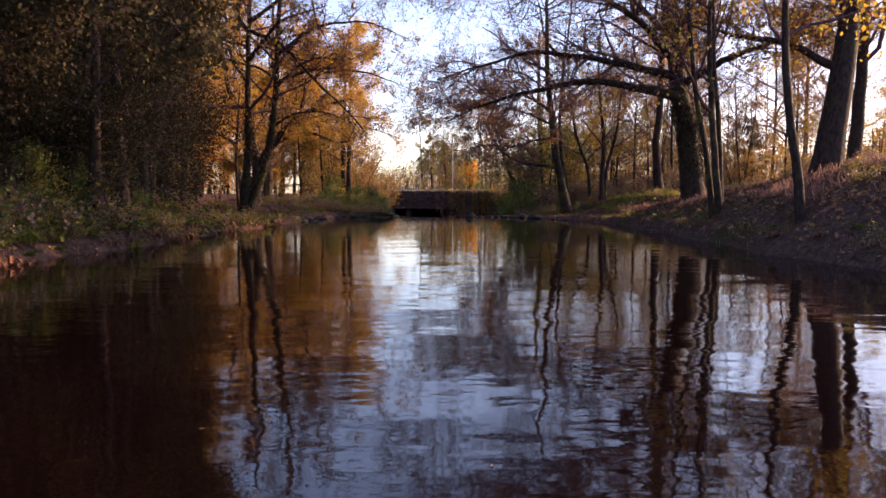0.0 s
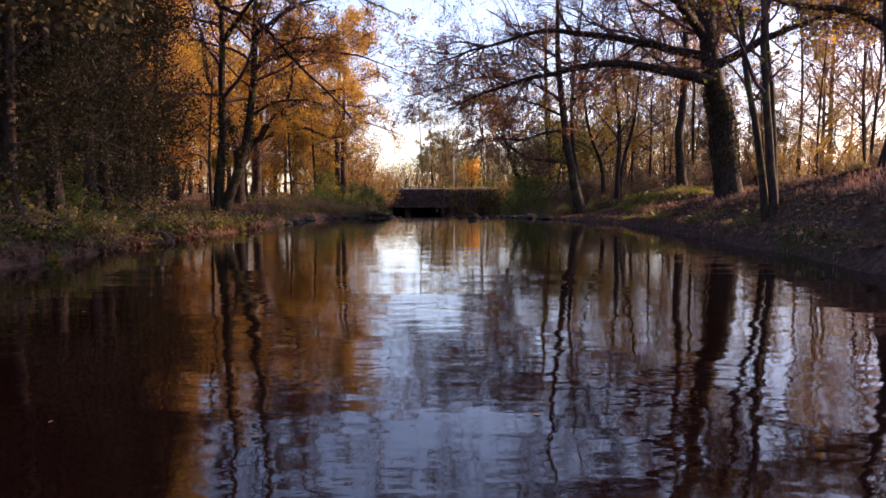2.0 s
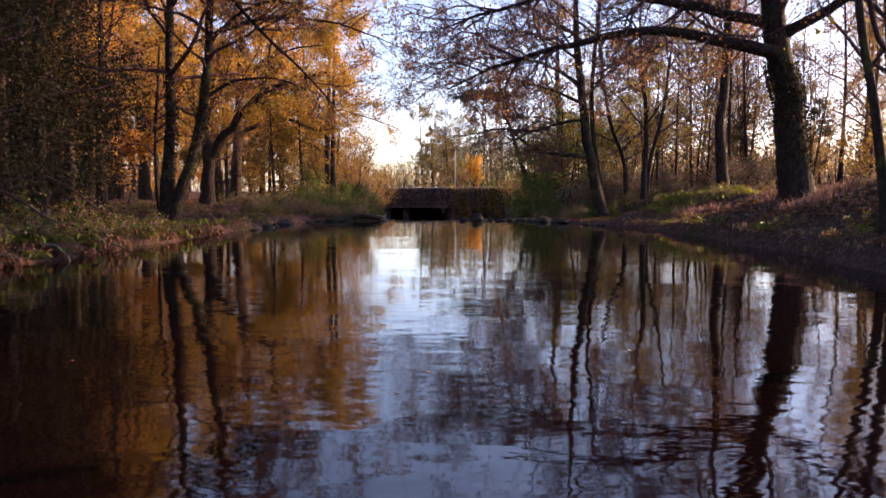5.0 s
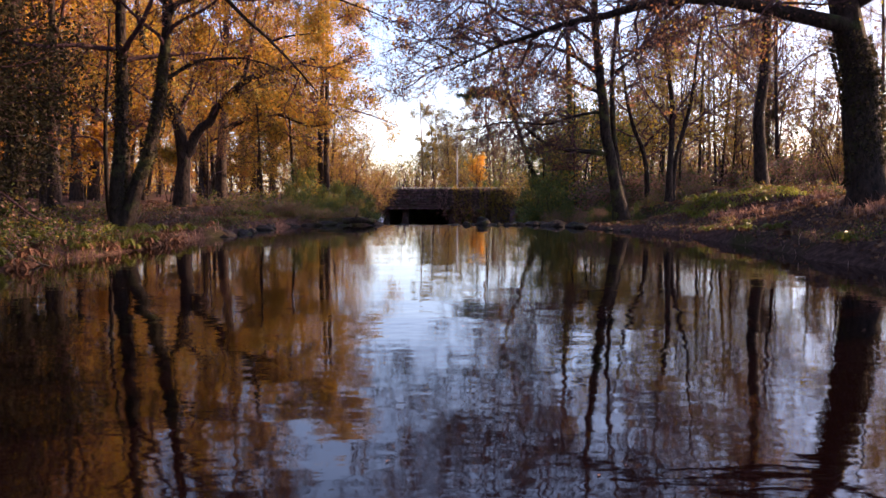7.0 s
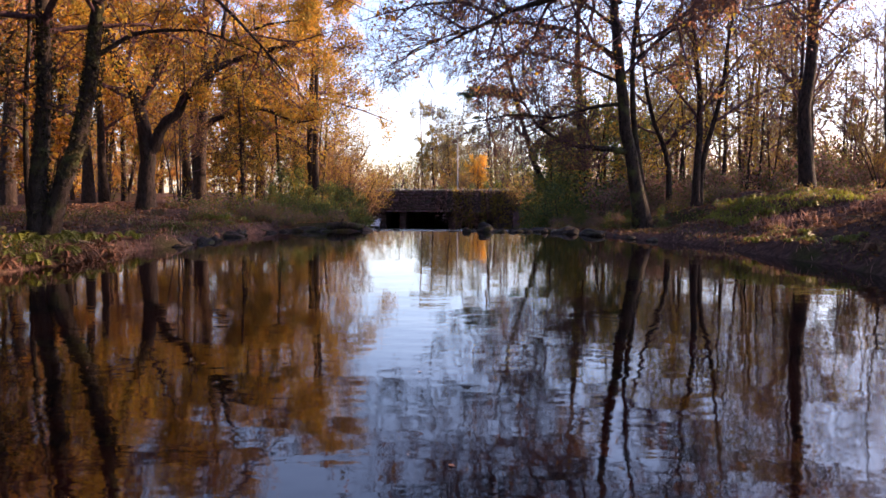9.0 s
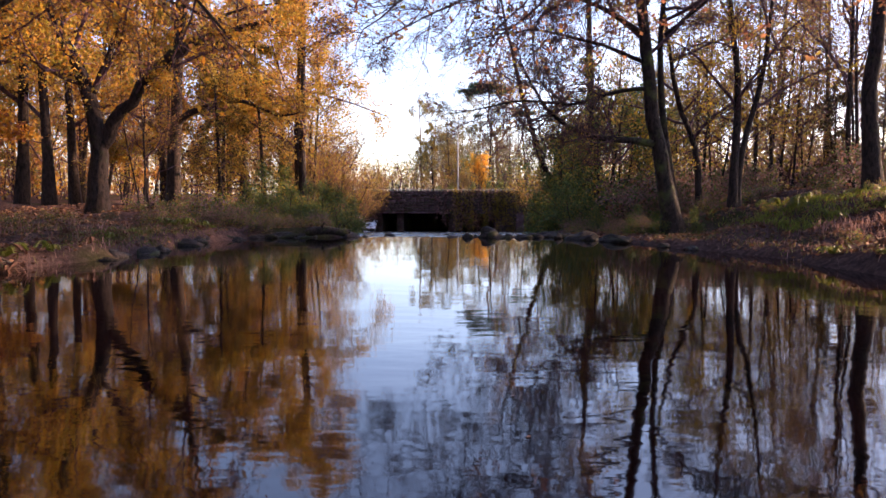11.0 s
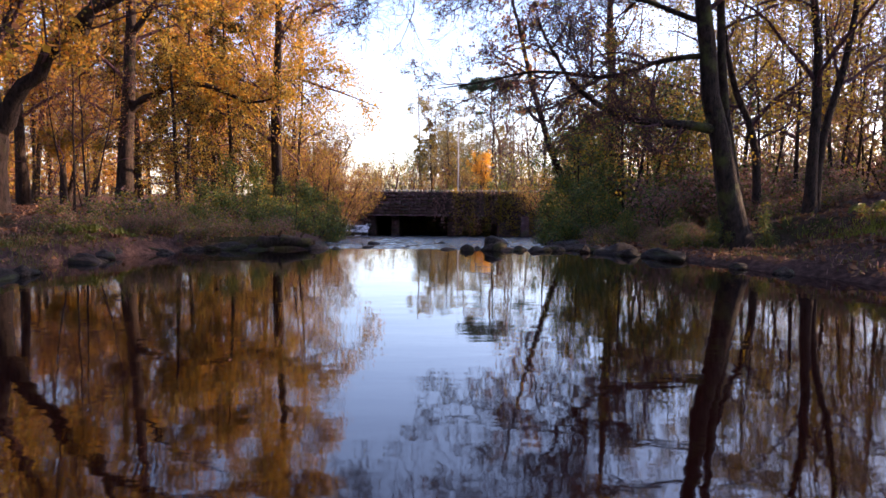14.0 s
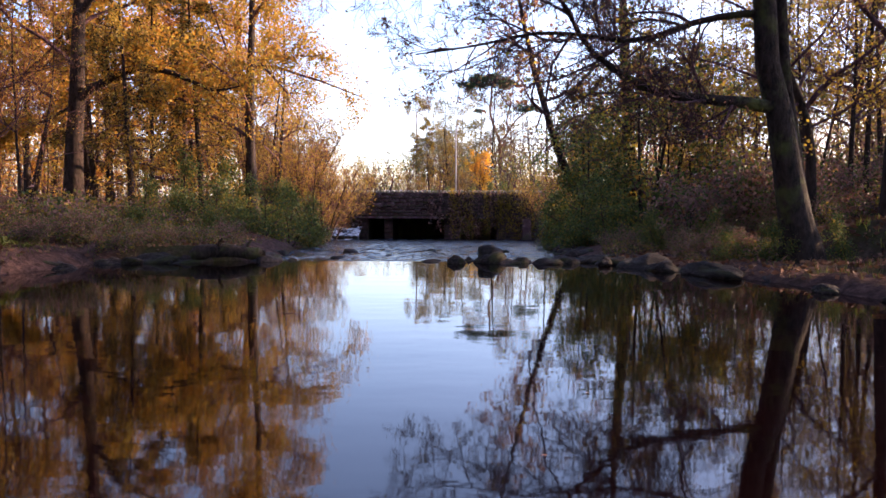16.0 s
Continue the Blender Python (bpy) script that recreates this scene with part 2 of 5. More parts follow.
def tubes(sets):
    """Tapered tubes along polylines. sets: rows of points (n, k, 3), radii (n, k) and the number of sides."""
    vs, fs, start = [], [], 0
    for P, R, sides in sets:
        n, k, _ = P.shape
        if n == 0:
            continue
        T = np.empty_like(P)
        T[:, 1:-1] = P[:, 2:] - P[:, :-2]
        T[:, 0], T[:, -1] = P[:, 1] - P[:, 0], P[:, -1] - P[:, -2]
        T = unit(T)
        mean = unit(P[:, -1] - P[:, 0])
        ref = np.where(np.abs(mean[:, 2:3]) > 0.8, np.array([[1.0, 0, 0]]), np.array([[0, 0, 1.0]]))
        A = unit(np.cross(T, ref[:, None, :]))
        B = np.cross(T, A)
        a = np.arange(sides) * 2 * np.pi / sides
        ring = A[:, :, None, :] * np.cos(a)[None, None, :, None] + B[:, :, None, :] * np.sin(a)[None, None, :, None]
        V = P[:, :, None, :] + ring * R[:, :, None, None]
        vs.append(V.reshape(-1, 3))
        i = np.arange(n)[:, None, None] * k * sides + np.arange(k - 1)[None, :, None] * sides + np.arange(sides)[None, None, :]
        j = i - np.arange(sides) + (np.arange(sides) + 1) % sides
        fs.append(start + np.stack([i, j, j + sides, i + sides], -1).reshape(-1, 4))
        start += n * k * sides
    return np.concatenate(vs), [np.concatenate(fs)]


def leaves_at(rng, pts, size, flat=0.0, long=1.5):
    """A small folded leaf at every point."""
    n = len(pts)
    d = unit(rng.normal(size=(n, 3)) * np.array([1, 1, 1 - flat * 0.8]))
    w = unit(np.cross(d, rng.normal(size=(n, 3))))
    s = size * rng.uniform(0.6, 1.3, (n, 1))
    nn = np.cross(d, w)
    a, c = pts - d * s * long * 0.5, pts + d * s * long * 0.5
    b = pts + w * s * 0.5 + nn * s * 0.12
    e = pts - w * s * 0.5 + nn * s * 0.12
    V = np.stack([a, b, c, e], 1).reshape(-1, 3)
    return V, [np.arange(n * 4).reshape(n, 4)]


def resample(line, k):
    line = np.asarray(line, dtype=float)
    seg = np.linalg.norm(np.diff(line, axis=0), axis=1)
    u = np.concatenate([[0], np.cumsum(seg)]) / seg.sum()
    # a smooth curve through the given bends
    t = np.linspace(0, 1, k)
    out = np.stack([np.interp(t, u, line[:, i]) for i in range(3)], 1)
    for _ in range(2):
        out[1:-1] = (out[:-2] + 2 * out[1:-1] + out[2:]) / 4
    return out


def shoots(rng, P, R, n, k, span, angle, ratio, up, gnarl, thin, shrink=0.6, droop=0.0, floor=-9.0):
    """Side branches: n on each of the given ones."""
    N, K, _ = P.shape
    length = np.linalg.norm(np.diff(P, axis=1), axis=2).sum(1)
    idx = np.repeat(np.arange(N), n)
    u = rng.uniform(span[0], span[1], len(idx))
    f = np.clip(u * (K - 1), 0, K - 1.001)
    i = f.astype(int)
    q = (f - i)[:, None]
    base = P[idx, i] * (1 - q) + P[idx, i + 1] * q
    rad = R[idx, i] * (1 - q[:, 0]) + R[idx, i + 1] * q[:, 0]
    t = unit(P[idx, i + 1] - P[idx, i])
    side = unit(np.cross(t, rng.normal(size=t.shape)))
    a = np.radians(rng.uniform(angle[0], angle[1], len(idx)))[:, None]
    d = t * np.cos(a) + side * np.sin(a)
    d[:, 2] += up
    d = unit(d)
    L = length[idx] * rng.uniform(ratio[0], ratio[1], len(idx)) * (1.0 - shrink * (u - span[0]) / max(1e-6, span[1] - span[0]))
    out = np.empty((len(idx), k, 3))
    out[:, 0] = base
    for s in range(1, k):
        d = d + rng.normal(size=d.shape) * gnarl
        d[:, 2] += up * 0.3 - droop * s / k
        d = unit(d)
        out[:, s] = out[:, s - 1] + d * (L / (k - 1))[:, None]
        low = out[:, s, 2] < floor
        out[low, s, 2] = np.maximum(out[low, s - 1, 2], floor) + rng.uniform(0, 0.1, low.sum())
    r0 = np.minimum(rad * 0.75, L * thin)
    rr = np.maximum(r0[:, None] * np.linspace(1, 0.3, k)[None, :], 0.004)
    return out, rr


def stem(line, r0, r1, k=14, flare=1.0):
    P = resample(line, k)
    t = np.linspace(0, 1, k)
    r = r0 + (r1 - r0) * t
    r = r * (1 + flare * 0.4 * np.exp(-t * 22))
    return P, r


def tree(name, at, stems, spec, label, category="tree", group="", seed=1, bark=None, leaf=None, twig=None, leaf_name="crown", limbs=()):
    """stems: lines of bends relative to the foot with radii; limbs: main limbs of known course. spec: dict of the growth."""
    rng = np.random.default_rng(seed)
    root = tagged(new(name), label, category, group)
    root.location = at
    bark, twig = bark or BARK, twig or TWIG
    trunks, P0, R0 = [], [], []
    lite = spec.get("lite", False)
    k0 = 8 if lite else 16
    s0, s1, s2 = (6, 3, 3) if lite else (10, 5, 4)
    for line, r0, r1 in stems:
        P, r = stem(line, r0, r1, k0, spec.get("flare", 1.0))
        P[1:-1] += rng.normal(size=(k0 - 2, 3)) * min(0.025, r0 * 0.1)
        trunks.append((P[None], r[None], s0))
        P0.append(P), R0.append(r)
    main = []
    for line, r0, r1 in limbs:
        P, r = stem(line, r0, r1, k0, 0.3)
        P[1:-1] += rng.normal(size=(k0 - 2, 3)) * r0 * 0.16
        main.append((P, r))
    for s in trunks:
        v, f = tubes([s])
        put("trunk", mesh_from("trunk", v, f, bark, True), root)
    for P, r in main:
        v, f = tubes([(P[None], r[None], 8)])
        put("limb", mesh_from("limb", v, f, bark, True), root)
    P0, R0 = np.array(P0), np.array(R0)
    sets = []
    g = spec
    P1, R1 = shoots(rng, P0, R0, g.get("n1", 12), 6 if lite else 8, g.get("span", (0.3, 0.98)), g.get("a1", (45, 80)), g.get("l1", (0.3, 0.5)), g.get("up", 0.12), g.get("gnarl", 0.16), 0.018, g.get("shrink", 0.55), g.get("droop", 0.0), g.get("floor", -9.0))
    sets.append((P1, R1, s1))
    if main:
        PM, RM = np.array([m[0] for m in main]), np.array([m[1] for m in main])
        Pm = PM[:, np.linspace(0, k0 - 1, 8).round().astype(int)]
        Rm = RM[:, np.linspace(0, k0 - 1, 8).round().astype(int)]
        Pa, Ra = shoots(rng, PM, RM, g.get("nm", 14), 8, (0.12, 1.0), (30, 75), g.get("lm", (0.16, 0.38)), g.get("up", 0.12) * 0.7, g.get("gnarl", 0.16) * 1.2, 0.013, 0.3, g.get("droop", 0.0), g.get("floor", -9.0))
        sets.append((Pa, Ra, 5))
        P1, R1 = np.concatenate([P1, Pm, Pa]), np.concatenate([R1, Rm, Ra])
    P2, R2 = shoots(rng, P1, R1, g.get("n2", 6), 4 if lite else 5, (0.15, 1.0), g.get("a2", (30, 65)), g.get("l2", (0.3, 0.55)), g.get("up", 0.12) * 0.7, g.get("gnarl", 0.16) * 1.2, 0.011, 0.4, g.get("droop", 0.0), g.get("floor", -9.0))
    sets.append((P2, R2, s2))
    P3, R3 = shoots(rng, P2, R2, g.get("n3", 5), 4 if g.get("n4", 0) and not lite else 3 if g.get("n4", 0) or not lite else 2, (0.1, 1.0), (25, 60), (0.35, 0.65), 0.03, 0.25, 0.007, 0.3, g.get("droop", 0.0), g.get("floor", -9.0))
    sets.append((P3, R3, 3))
    last = P3
    if g.get("n4", 0):
        P4, R4 = shoots(rng, P3, R3, g["n4"], 2 if lite else 3, (0.1, 1.0), (25, 60), (0.45, 0.8), -0.02, 0.3, 0.006, 0.3, g.get("droop", 0.0), g.get("floor", -9.0))
        sets.append((P4, R4, 3))
        last = P4
    v, f = tubes(sets)
    tagged(put("branchwork", mesh_from("branchwork", v, f, twig, True), root), kind="stuff")
    for m, count, size in leaf or ():
        pick = rng.integers(0, len(last), count)
        pos = rng.integers(0, last.shape[1], count)
        pts = last[pick, pos] + rng.normal(size=(count, 3)) * g.get("spread", 0.12)
        # leaves thin out in patches
        keep = np.sin(pts[:, 0] * 1.3 + seed) + np.sin(pts[:, 1] * 1.1 + 2 * seed) + np.sin(pts[:, 2] * 1.7) > g.get("patch", -9) * 1.0
        v, f = leaves_at(rng, pts[keep], size)
        tagged(put(leaf_name, mesh_from(leaf_name, v, f, m), root), kind="stuff")
    return root


def ivy_on(thing, lines, z0, z1, n, radius, leaf, seed, size=0.09):
    """Ivy leaves close round the given stems of a tree."""
    g = np.random.default_rng(seed)
    pts = []
    for line in lines:
        P = resample(line, 40)
        P = P[(P[:, 2] > z0) & (P[:, 2] < z1)]
        i = g.integers(0, len(P) - 1, n)
        u = g.random((n, 1))
        q = P[i] * (1 - u) + P[i + 1] * u
        a = g.uniform(0, 6.283, n) + np.sin(q[:, 2] * 2) * 1.5
        r = radius * g.uniform(0.95, 1.06, n)
        pts.append(q + np.stack([np.cos(a) * r, np.sin(a) * r, g.uniform(-0.1, 0.1, n)], 1))
    v, f = leaves_at(g, np.concatenate(pts), size)
    tagged(put("ivy", mesh_from("ivy", v, f, leaf), thing, "dark ivy clinging to the bark"), kind="stuff")


# ---- ground and water ----
LEFT_Y = [-80, 8, 18, 24.4, 28.9, 31.5, 34.2, 36.8, 39.5, 41.3, 42.7, 43.3, 43.8, 47.7, 54.7, 70.0, 80.0, 87.0, 93.0, 98.0, 112.0, 1500.0]
LEFT_X = [-9.28, -8.43, -7.67, -7.76, -7.34, -7.42, -7.1, -6.9, -6.9, -6.6, -6.2, -5.0, -2.9, -3.76, -4.76, -7.4, -8.8, -9.8, -8.0, 6.0, 60.0, 60.0]
RIGHT_Y = [-80, 8, 16, 24.4, 31.5, 35.1, 38.6, 40.9, 42.3, 43.8, 47.7, 59.3, 70.0, 87.0, 91.0, 96.0, 106.0, 1500.0]
RIGHT_X = [9.31, 7.62, 7.11, 7.54, 7.79, 7.45, 6.46, 5.45, 4.86, 3.67, 4.01, 5.77, 7.0, 7.5, 9.0, 14.0, 70.0, 70.0]
POND = 0.24
CREST = 43.75


def smooth(a, b, x):
    t = np.clip((x - a) / (b - a), 0, 1)
    return t * t * (3 - 2 * t)


def level(y):
    return np.interp(y, [CREST, CREST + 0.4, 87], [POND, POND - 0.06, -1.7])


def wobble(x, y):
    return 0.10 * np.sin(x * 1.7 + 1.1 * np.sin(y * 0.9)) * np.sin(y * 1.3 + 0.7) + 0.06 * np.sin(x * 4.1 + y * 1.9) * np.sin(y * 3.7 - x) + 0.18 * np.sin(x * 0.31 + 1) * np.sin(y * 0.27)


def height(x, y):
    x, y = np.asarray(x, dtype=float), np.asarray(y, dtype=float)
    shift = 0.35 * np.sin(y * 1.1) + 0.2 * np.sin(y * 2.7 + 1)
    dl = np.interp(y, LEFT_Y, LEFT_X) + shift * 0.5 - x
    dr = x - np.interp(y, RIGHT_Y, RIGHT_X) - shift * 0.4
    w = level(y)
    strand = ([0, 0.35, 1.0, 100], [0, 0.40, 0.66, 99.66])
    near = smooth(64, 50, y)
    wet_l, wet_r = dl, dr
    dl = dl + (np.interp(dl, *strand) - dl) * near * (dl > 0)
    dr = dr + (np.interp(dr, *strand) - dr) * near * (dr > 0)
    left = np.interp(dl, [0, 0.5, 2, 6, 20, 60], [0.0, 0.34, 0.55, 0.9, 1.1, 1.3])
    right = np.interp(dr, [0, 0.5, 1.6, 3.4, 6, 20, 60], [0.0, 0.45, 1.2, 1.75, 2.0, 2.1, 2.2])
    low = np.interp(dr, [0, 0.6, 3, 5, 8, 20, 60], [0.0, 0.16, 0.35, 0.9, 1.7, 2.0, 2.1])
    gentle = np.interp(dr, [0, 0.5, 1.6, 3.4, 6, 20, 60], [0.0, 0.28, 0.6, 1.0, 1.45, 1.9, 2.1])
    right = right + (gentle - right) * smooth(31.8, 35, y)
    right = right + (low - right) * smooth(39.0, 42.0, y)
    right = right + smooth(30, 24, y) * np.interp(dr, [0.8, 3.5, 7], [0, 0.35, 0.6])
    right = right + 0.36 * smooth(2.4, 3.7, dr) * smooth(6.8, 4.2, dr) * smooth(36.8, 38.6, y) * smooth(44.6, 42.6, y)
    left = left + smooth(74, 84, y) * np.interp(dl, [0.5, 4], [0, 0.5])
    land = np.where(dl > 0, left, right)
    d = np.maximum(wet_l, wet_r)
    s = smooth(0, 3.0, d)
    h = np.where(d > 0, w * (1 - s) + land + wobble(x, y) * np.clip(d, 0, 1) * 0.8, w + np.maximum(d * 0.5, -0.9))
    return h


def build_ground():
    xs = np.unique(np.concatenate([np.linspace(-900, -60, 15), np.linspace(-60, -26, 25), np.linspace(-26, 28, 136), np.linspace(28, 60, 25), np.linspace(60, 900, 15)]))
    ys = np.unique(np.concatenate([np.linspace(-900, -30, 15), np.linspace(-30, 8, 30), np.linspace(8, 62, 136), np.linspace(62, 130, 60), np.linspace(130, 1500, 20)]))
    X, Y = np.meshgrid(xs, ys)
    V = np.stack([X, Y, height(X, Y)], -1).reshape(-1, 3)
    nx = len(xs)
    i = (np.arange(len(ys) - 1)[:, None] * nx + np.arange(nx - 1)[None, :]).ravel()
    F = np.stack([i, i + 1, i + nx + 1, i + nx], 1)
    tagged(put("ground", mesh_from("ground", V, [F], GROUND, True)), "wooded river banks of dark soil and fallen leaves", "ground", kind="structure")


def sheet(name, xs, ys, zf, material, label):
    X, Y = np.meshgrid(xs, ys)
    V = np.stack([X, Y, zf(X, Y)], -1).reshape(-1, 3)
    nx = len(xs)
    i = (np.arange(len(ys) - 1)[:, None] * nx + np.arange(nx - 1)[None, :]).ravel()
    F = np.stack([i, i + 1, i + nx + 1, i + nx], 1)
    tagged(put(name, mesh_from(name, V, [F], material, True)), label, "water", kind="structure")


build_ground()
sheet("water", np.linspace(-14, 14, 8), np.linspace(-80, CREST, 30), lambda x, y: 0 * x + POND, WATER, "calm dark pond water mirroring trees and sky")
sheet("rapid", np.linspace(-10, 10, 100), np.linspace(CREST, 88, 260),
      lambda x, y: level(y) + 0.0 + np.clip((y - CREST) / 1.5, 0, 1) * (0.05 * np.sin(x * 2.3 + 2 * np.sin(y * 1.3)) * np.sin(y * 2.9 + x) + 0.025 * np.sin(x * 5.3 - y * 2) * np.sin(y * 6.1)) - 0.004,
      RAPID, "broken white water running down below the weir")
sheet("stream", np.linspace(-12, 70, 20), np.linspace(88, 170, 30), lambda x, y: 0 * x - 1.7, RAPID, "stream water flowing away under the bridge")


# ---- bridge ----
def block(sx, sy, sz, bevel=0.02, jitter=0.0, seed=0):
    r = random.Random(seed)
    bm = bmesh.new()
    bmesh.ops.create_cube(bm, size=1)
    for v in bm.verts:
        v.co = Vector((v.co.x * sx, v.co.y * sy, v.co.z * sz)) + Vector((r.uniform(-1, 1), r.uniform(-1, 1), r.uniform(-1, 1))) * jitter
    if bevel:
        bmesh.ops.bevel(bm, geom=list(bm.edges), offset=bevel, segments=1, affect="EDGES")
    return bm


BRIDGE_Y, BRIDGE_TOP, DECK = 87.0, 2.15, 0.1
bridge = tagged(new("bridge"), "low old stone road bridge with rough coping stones", "bridge")
bridge.location = (0, BRIDGE_Y, 0)


def bridge_block(name, x0, x1, z0, z1, y0, y1):
    bm = block(x1 - x0, y1 - y0, z1 - z0, 0.03)
    ob = part(name, bm, STONE, bridge)
    ob.location = ((x0 + x1) / 2, (y0 + y1) / 2, (z0 + z1) / 2)
    return ob


front = bridge_block("parapet", -15, 13, DECK + 0.9, BRIDGE_TOP - 0.02, 0.08, 0.45)
spandrel = bridge_block("deck", -15, 13, DECK, DECK + 0.9, 0.085, 10.0)
bridge_block("parapet", -15, 13, DECK + 0.9, BRIDGE_TOP - 0.02, 9.6, 10.0)
piers = []
for x0, x1 in ((-15, -9.4), (-6.6, -5.9), (-4.6, -3.9), (0.3, 1.6), (4.6, 13)):
    piers.append(bridge_block("pier", x0, x1, -2.6, DECK, 0.1 if x1 - x0 > 5 else 0.9, 9.9))
# stones of the face and the rough coping
stone_meshes, coping_meshes = [], []
for i in range(8):
    bm = block(1, 0.2, 1, 0.0, 0.045, i)
    bmesh.ops.bevel(bm, geom=list(bm.edges), offset=0.08, segments=1, affect="EDGES")
    me = bpy.data.meshes.new("stone")
    bm.to_mesh(me), bm.free()
    me.materials.append(STONE)
    stone_meshes.append(me)
    bm = block(0.24, 0.4, 0.2, 0.03, 0.025, 50 + i)
    me = bpy.data.meshes.new("coping_stone")
    bm.to_mesh(me), bm.free()
    me.materials.append(LIT_COPING)
    coping_meshes.append(me)
srng = random.Random(5)
z = DECK + 0.12
while z < BRIDGE_TOP - 0.1:
    h = srng.choice((0.14, 0.2, 0.28, 0.36))
    h = min(h, BRIDGE_TOP - 0.04 - z)
    x = -8.5 + srng.uniform(0, 0.4)
    while x < 8.5:
        w = srng.choice((0.2, 0.28, 0.4, 0.55, 0.85)) * srng.uniform(0.8, 1.2)
        holder = front if z > DECK + 0.85 else spandrel
        ob = put("stone", srng.choice(stone_meshes), holder)
        ob.location = Vector((x + w / 2, srng.uniform(-0.03, 0.09), z + h / 2 + srng.uniform(-0.05, 0.05))) - holder.location
        ob.scale = (w * srng.uniform(0.86, 1.06) - 0.015, 1, h * srng.uniform(0.7, 1.05) - 0.02)
        ob.rotation_euler = (srng.uniform(-0.08, 0.08), srng.uniform(-0.07, 0.07), srng.uniform(-0.06, 0.06))
        x += w
    z += h
x = -14.9
while x < 12.9:
    w = srng.uniform(0.26, 0.4)
    ob = put("coping_stone", srng.choice(coping_meshes), front)
    ob.location = Vector((x + w / 2, 0.26, BRIDGE_TOP + 0.06)) - front.location
    ob.scale = (w * srng.uniform(0.55, 0.75) / 0.24, 1, srng.uniform(0.7, 1.15))
    ob.rotation_euler = (0, srng.uniform(-0.08, 0.08), srng.uniform(-0.1, 0.1))
    x += w
for pier, x0, x1, y in ((piers[0], -11.5, -9.4, 0.06), (piers[1], -6.6, -5.9, 0.86), (piers[2], -4.6, -3.9, 0.86), (piers[3], 0.3, 1.6, 0.86), (piers[4], 4.6, 10.5, 0.06)):
    z = -1.9
    while z < DECK - 0.1:
        h = min(srng.choice((0.2, 0.28, 0.36)), DECK - 0.06 - z)
        x = x0
        while x < x1 - 0.08:
            w = min(srng.uniform(0.3, 0.75), x1 - x)
            ob = put("stone", srng.choice(stone_meshes), pier)
            ob.location = Vector((x + w / 2, y + srng.uniform(-0.03, 0.04), z + h / 2)) - pier.location
            ob.scale = (w - 0.02, 1, h - 0.02)
            ob.rotation_euler = (srng.uniform(-0.06, 0.06), srng.uniform(-0.04, 0.04), srng.uniform(-0.05, 0.05))
            x += w
        z += h
bridge_block("string_course", -15, 13, DECK - 0.06, DECK + 0.1, -0.06, 0.08)
bridge_block("buttress", 6.6, 7.3, -2.6, DECK - 0.08, -0.35, 0.05)
# the side channel that spills out of the small arch
sill = tagged(new("stone_sill"), "dark wet stone sill under the small bridge arch", "weir")
sill.location = (-7.9, BRIDGE_Y - 2.2, 0)
for i in range(6):
    ob = part("stone", block(0.52, 0.9, 0.9, 0.07, 0.05, 80 + i), ROCK, sill)
    ob.location = (-1.3 + i * 0.52, 0.05 * (i % 3), -1.72 + 0.03 * (i % 2))
sheet("cascade", np.linspace(-9.6, -6.3, 40), np.linspace(BRIDGE_Y - 2.7, BRIDGE_Y + 9.0, 80),
      lambda x, y: np.interp(y, [BRIDGE_Y - 2.7, BRIDGE_Y - 2.2, BRIDGE_Y + 0.5, BRIDGE_Y + 9.0], [-1.6, -1.16, -0.62, -0.45]) + 0.04 * np.sin(x * 5.1 + y) * np.sin(y * 4.3 - x * 2),
      WHITE_WATER, "white water spilling from the small bridge arch")


# ---- trees of the banks ----
OAK = dict(floor=2.3, n1=9, span=(0.36, 0.8), a1=(40, 85), l1=(0.28, 0.45), up=0.08, gnarl=0.24, n2=6, n3=6, n4=4, nm=27, lm=(0.2, 0.46), l2=(0.3, 0.6), droop=0.06, spread=0.10, shrink=0.4)


def at_ground(x, y, sink=0.12):
    return (x, y, float(height(x, y)) - sink)


OAK_STEM = [(0, 0, -0.6), (-0.06, 0, 1.3), (-0.2, 0, 2.8), (-0.5, 0.1, 4.0), (-0.7, 0.2, 5.2), (-0.9, 0.4, 7.2), (-1.0, 0.8, 10), (-0.6, 1.0, 14)]
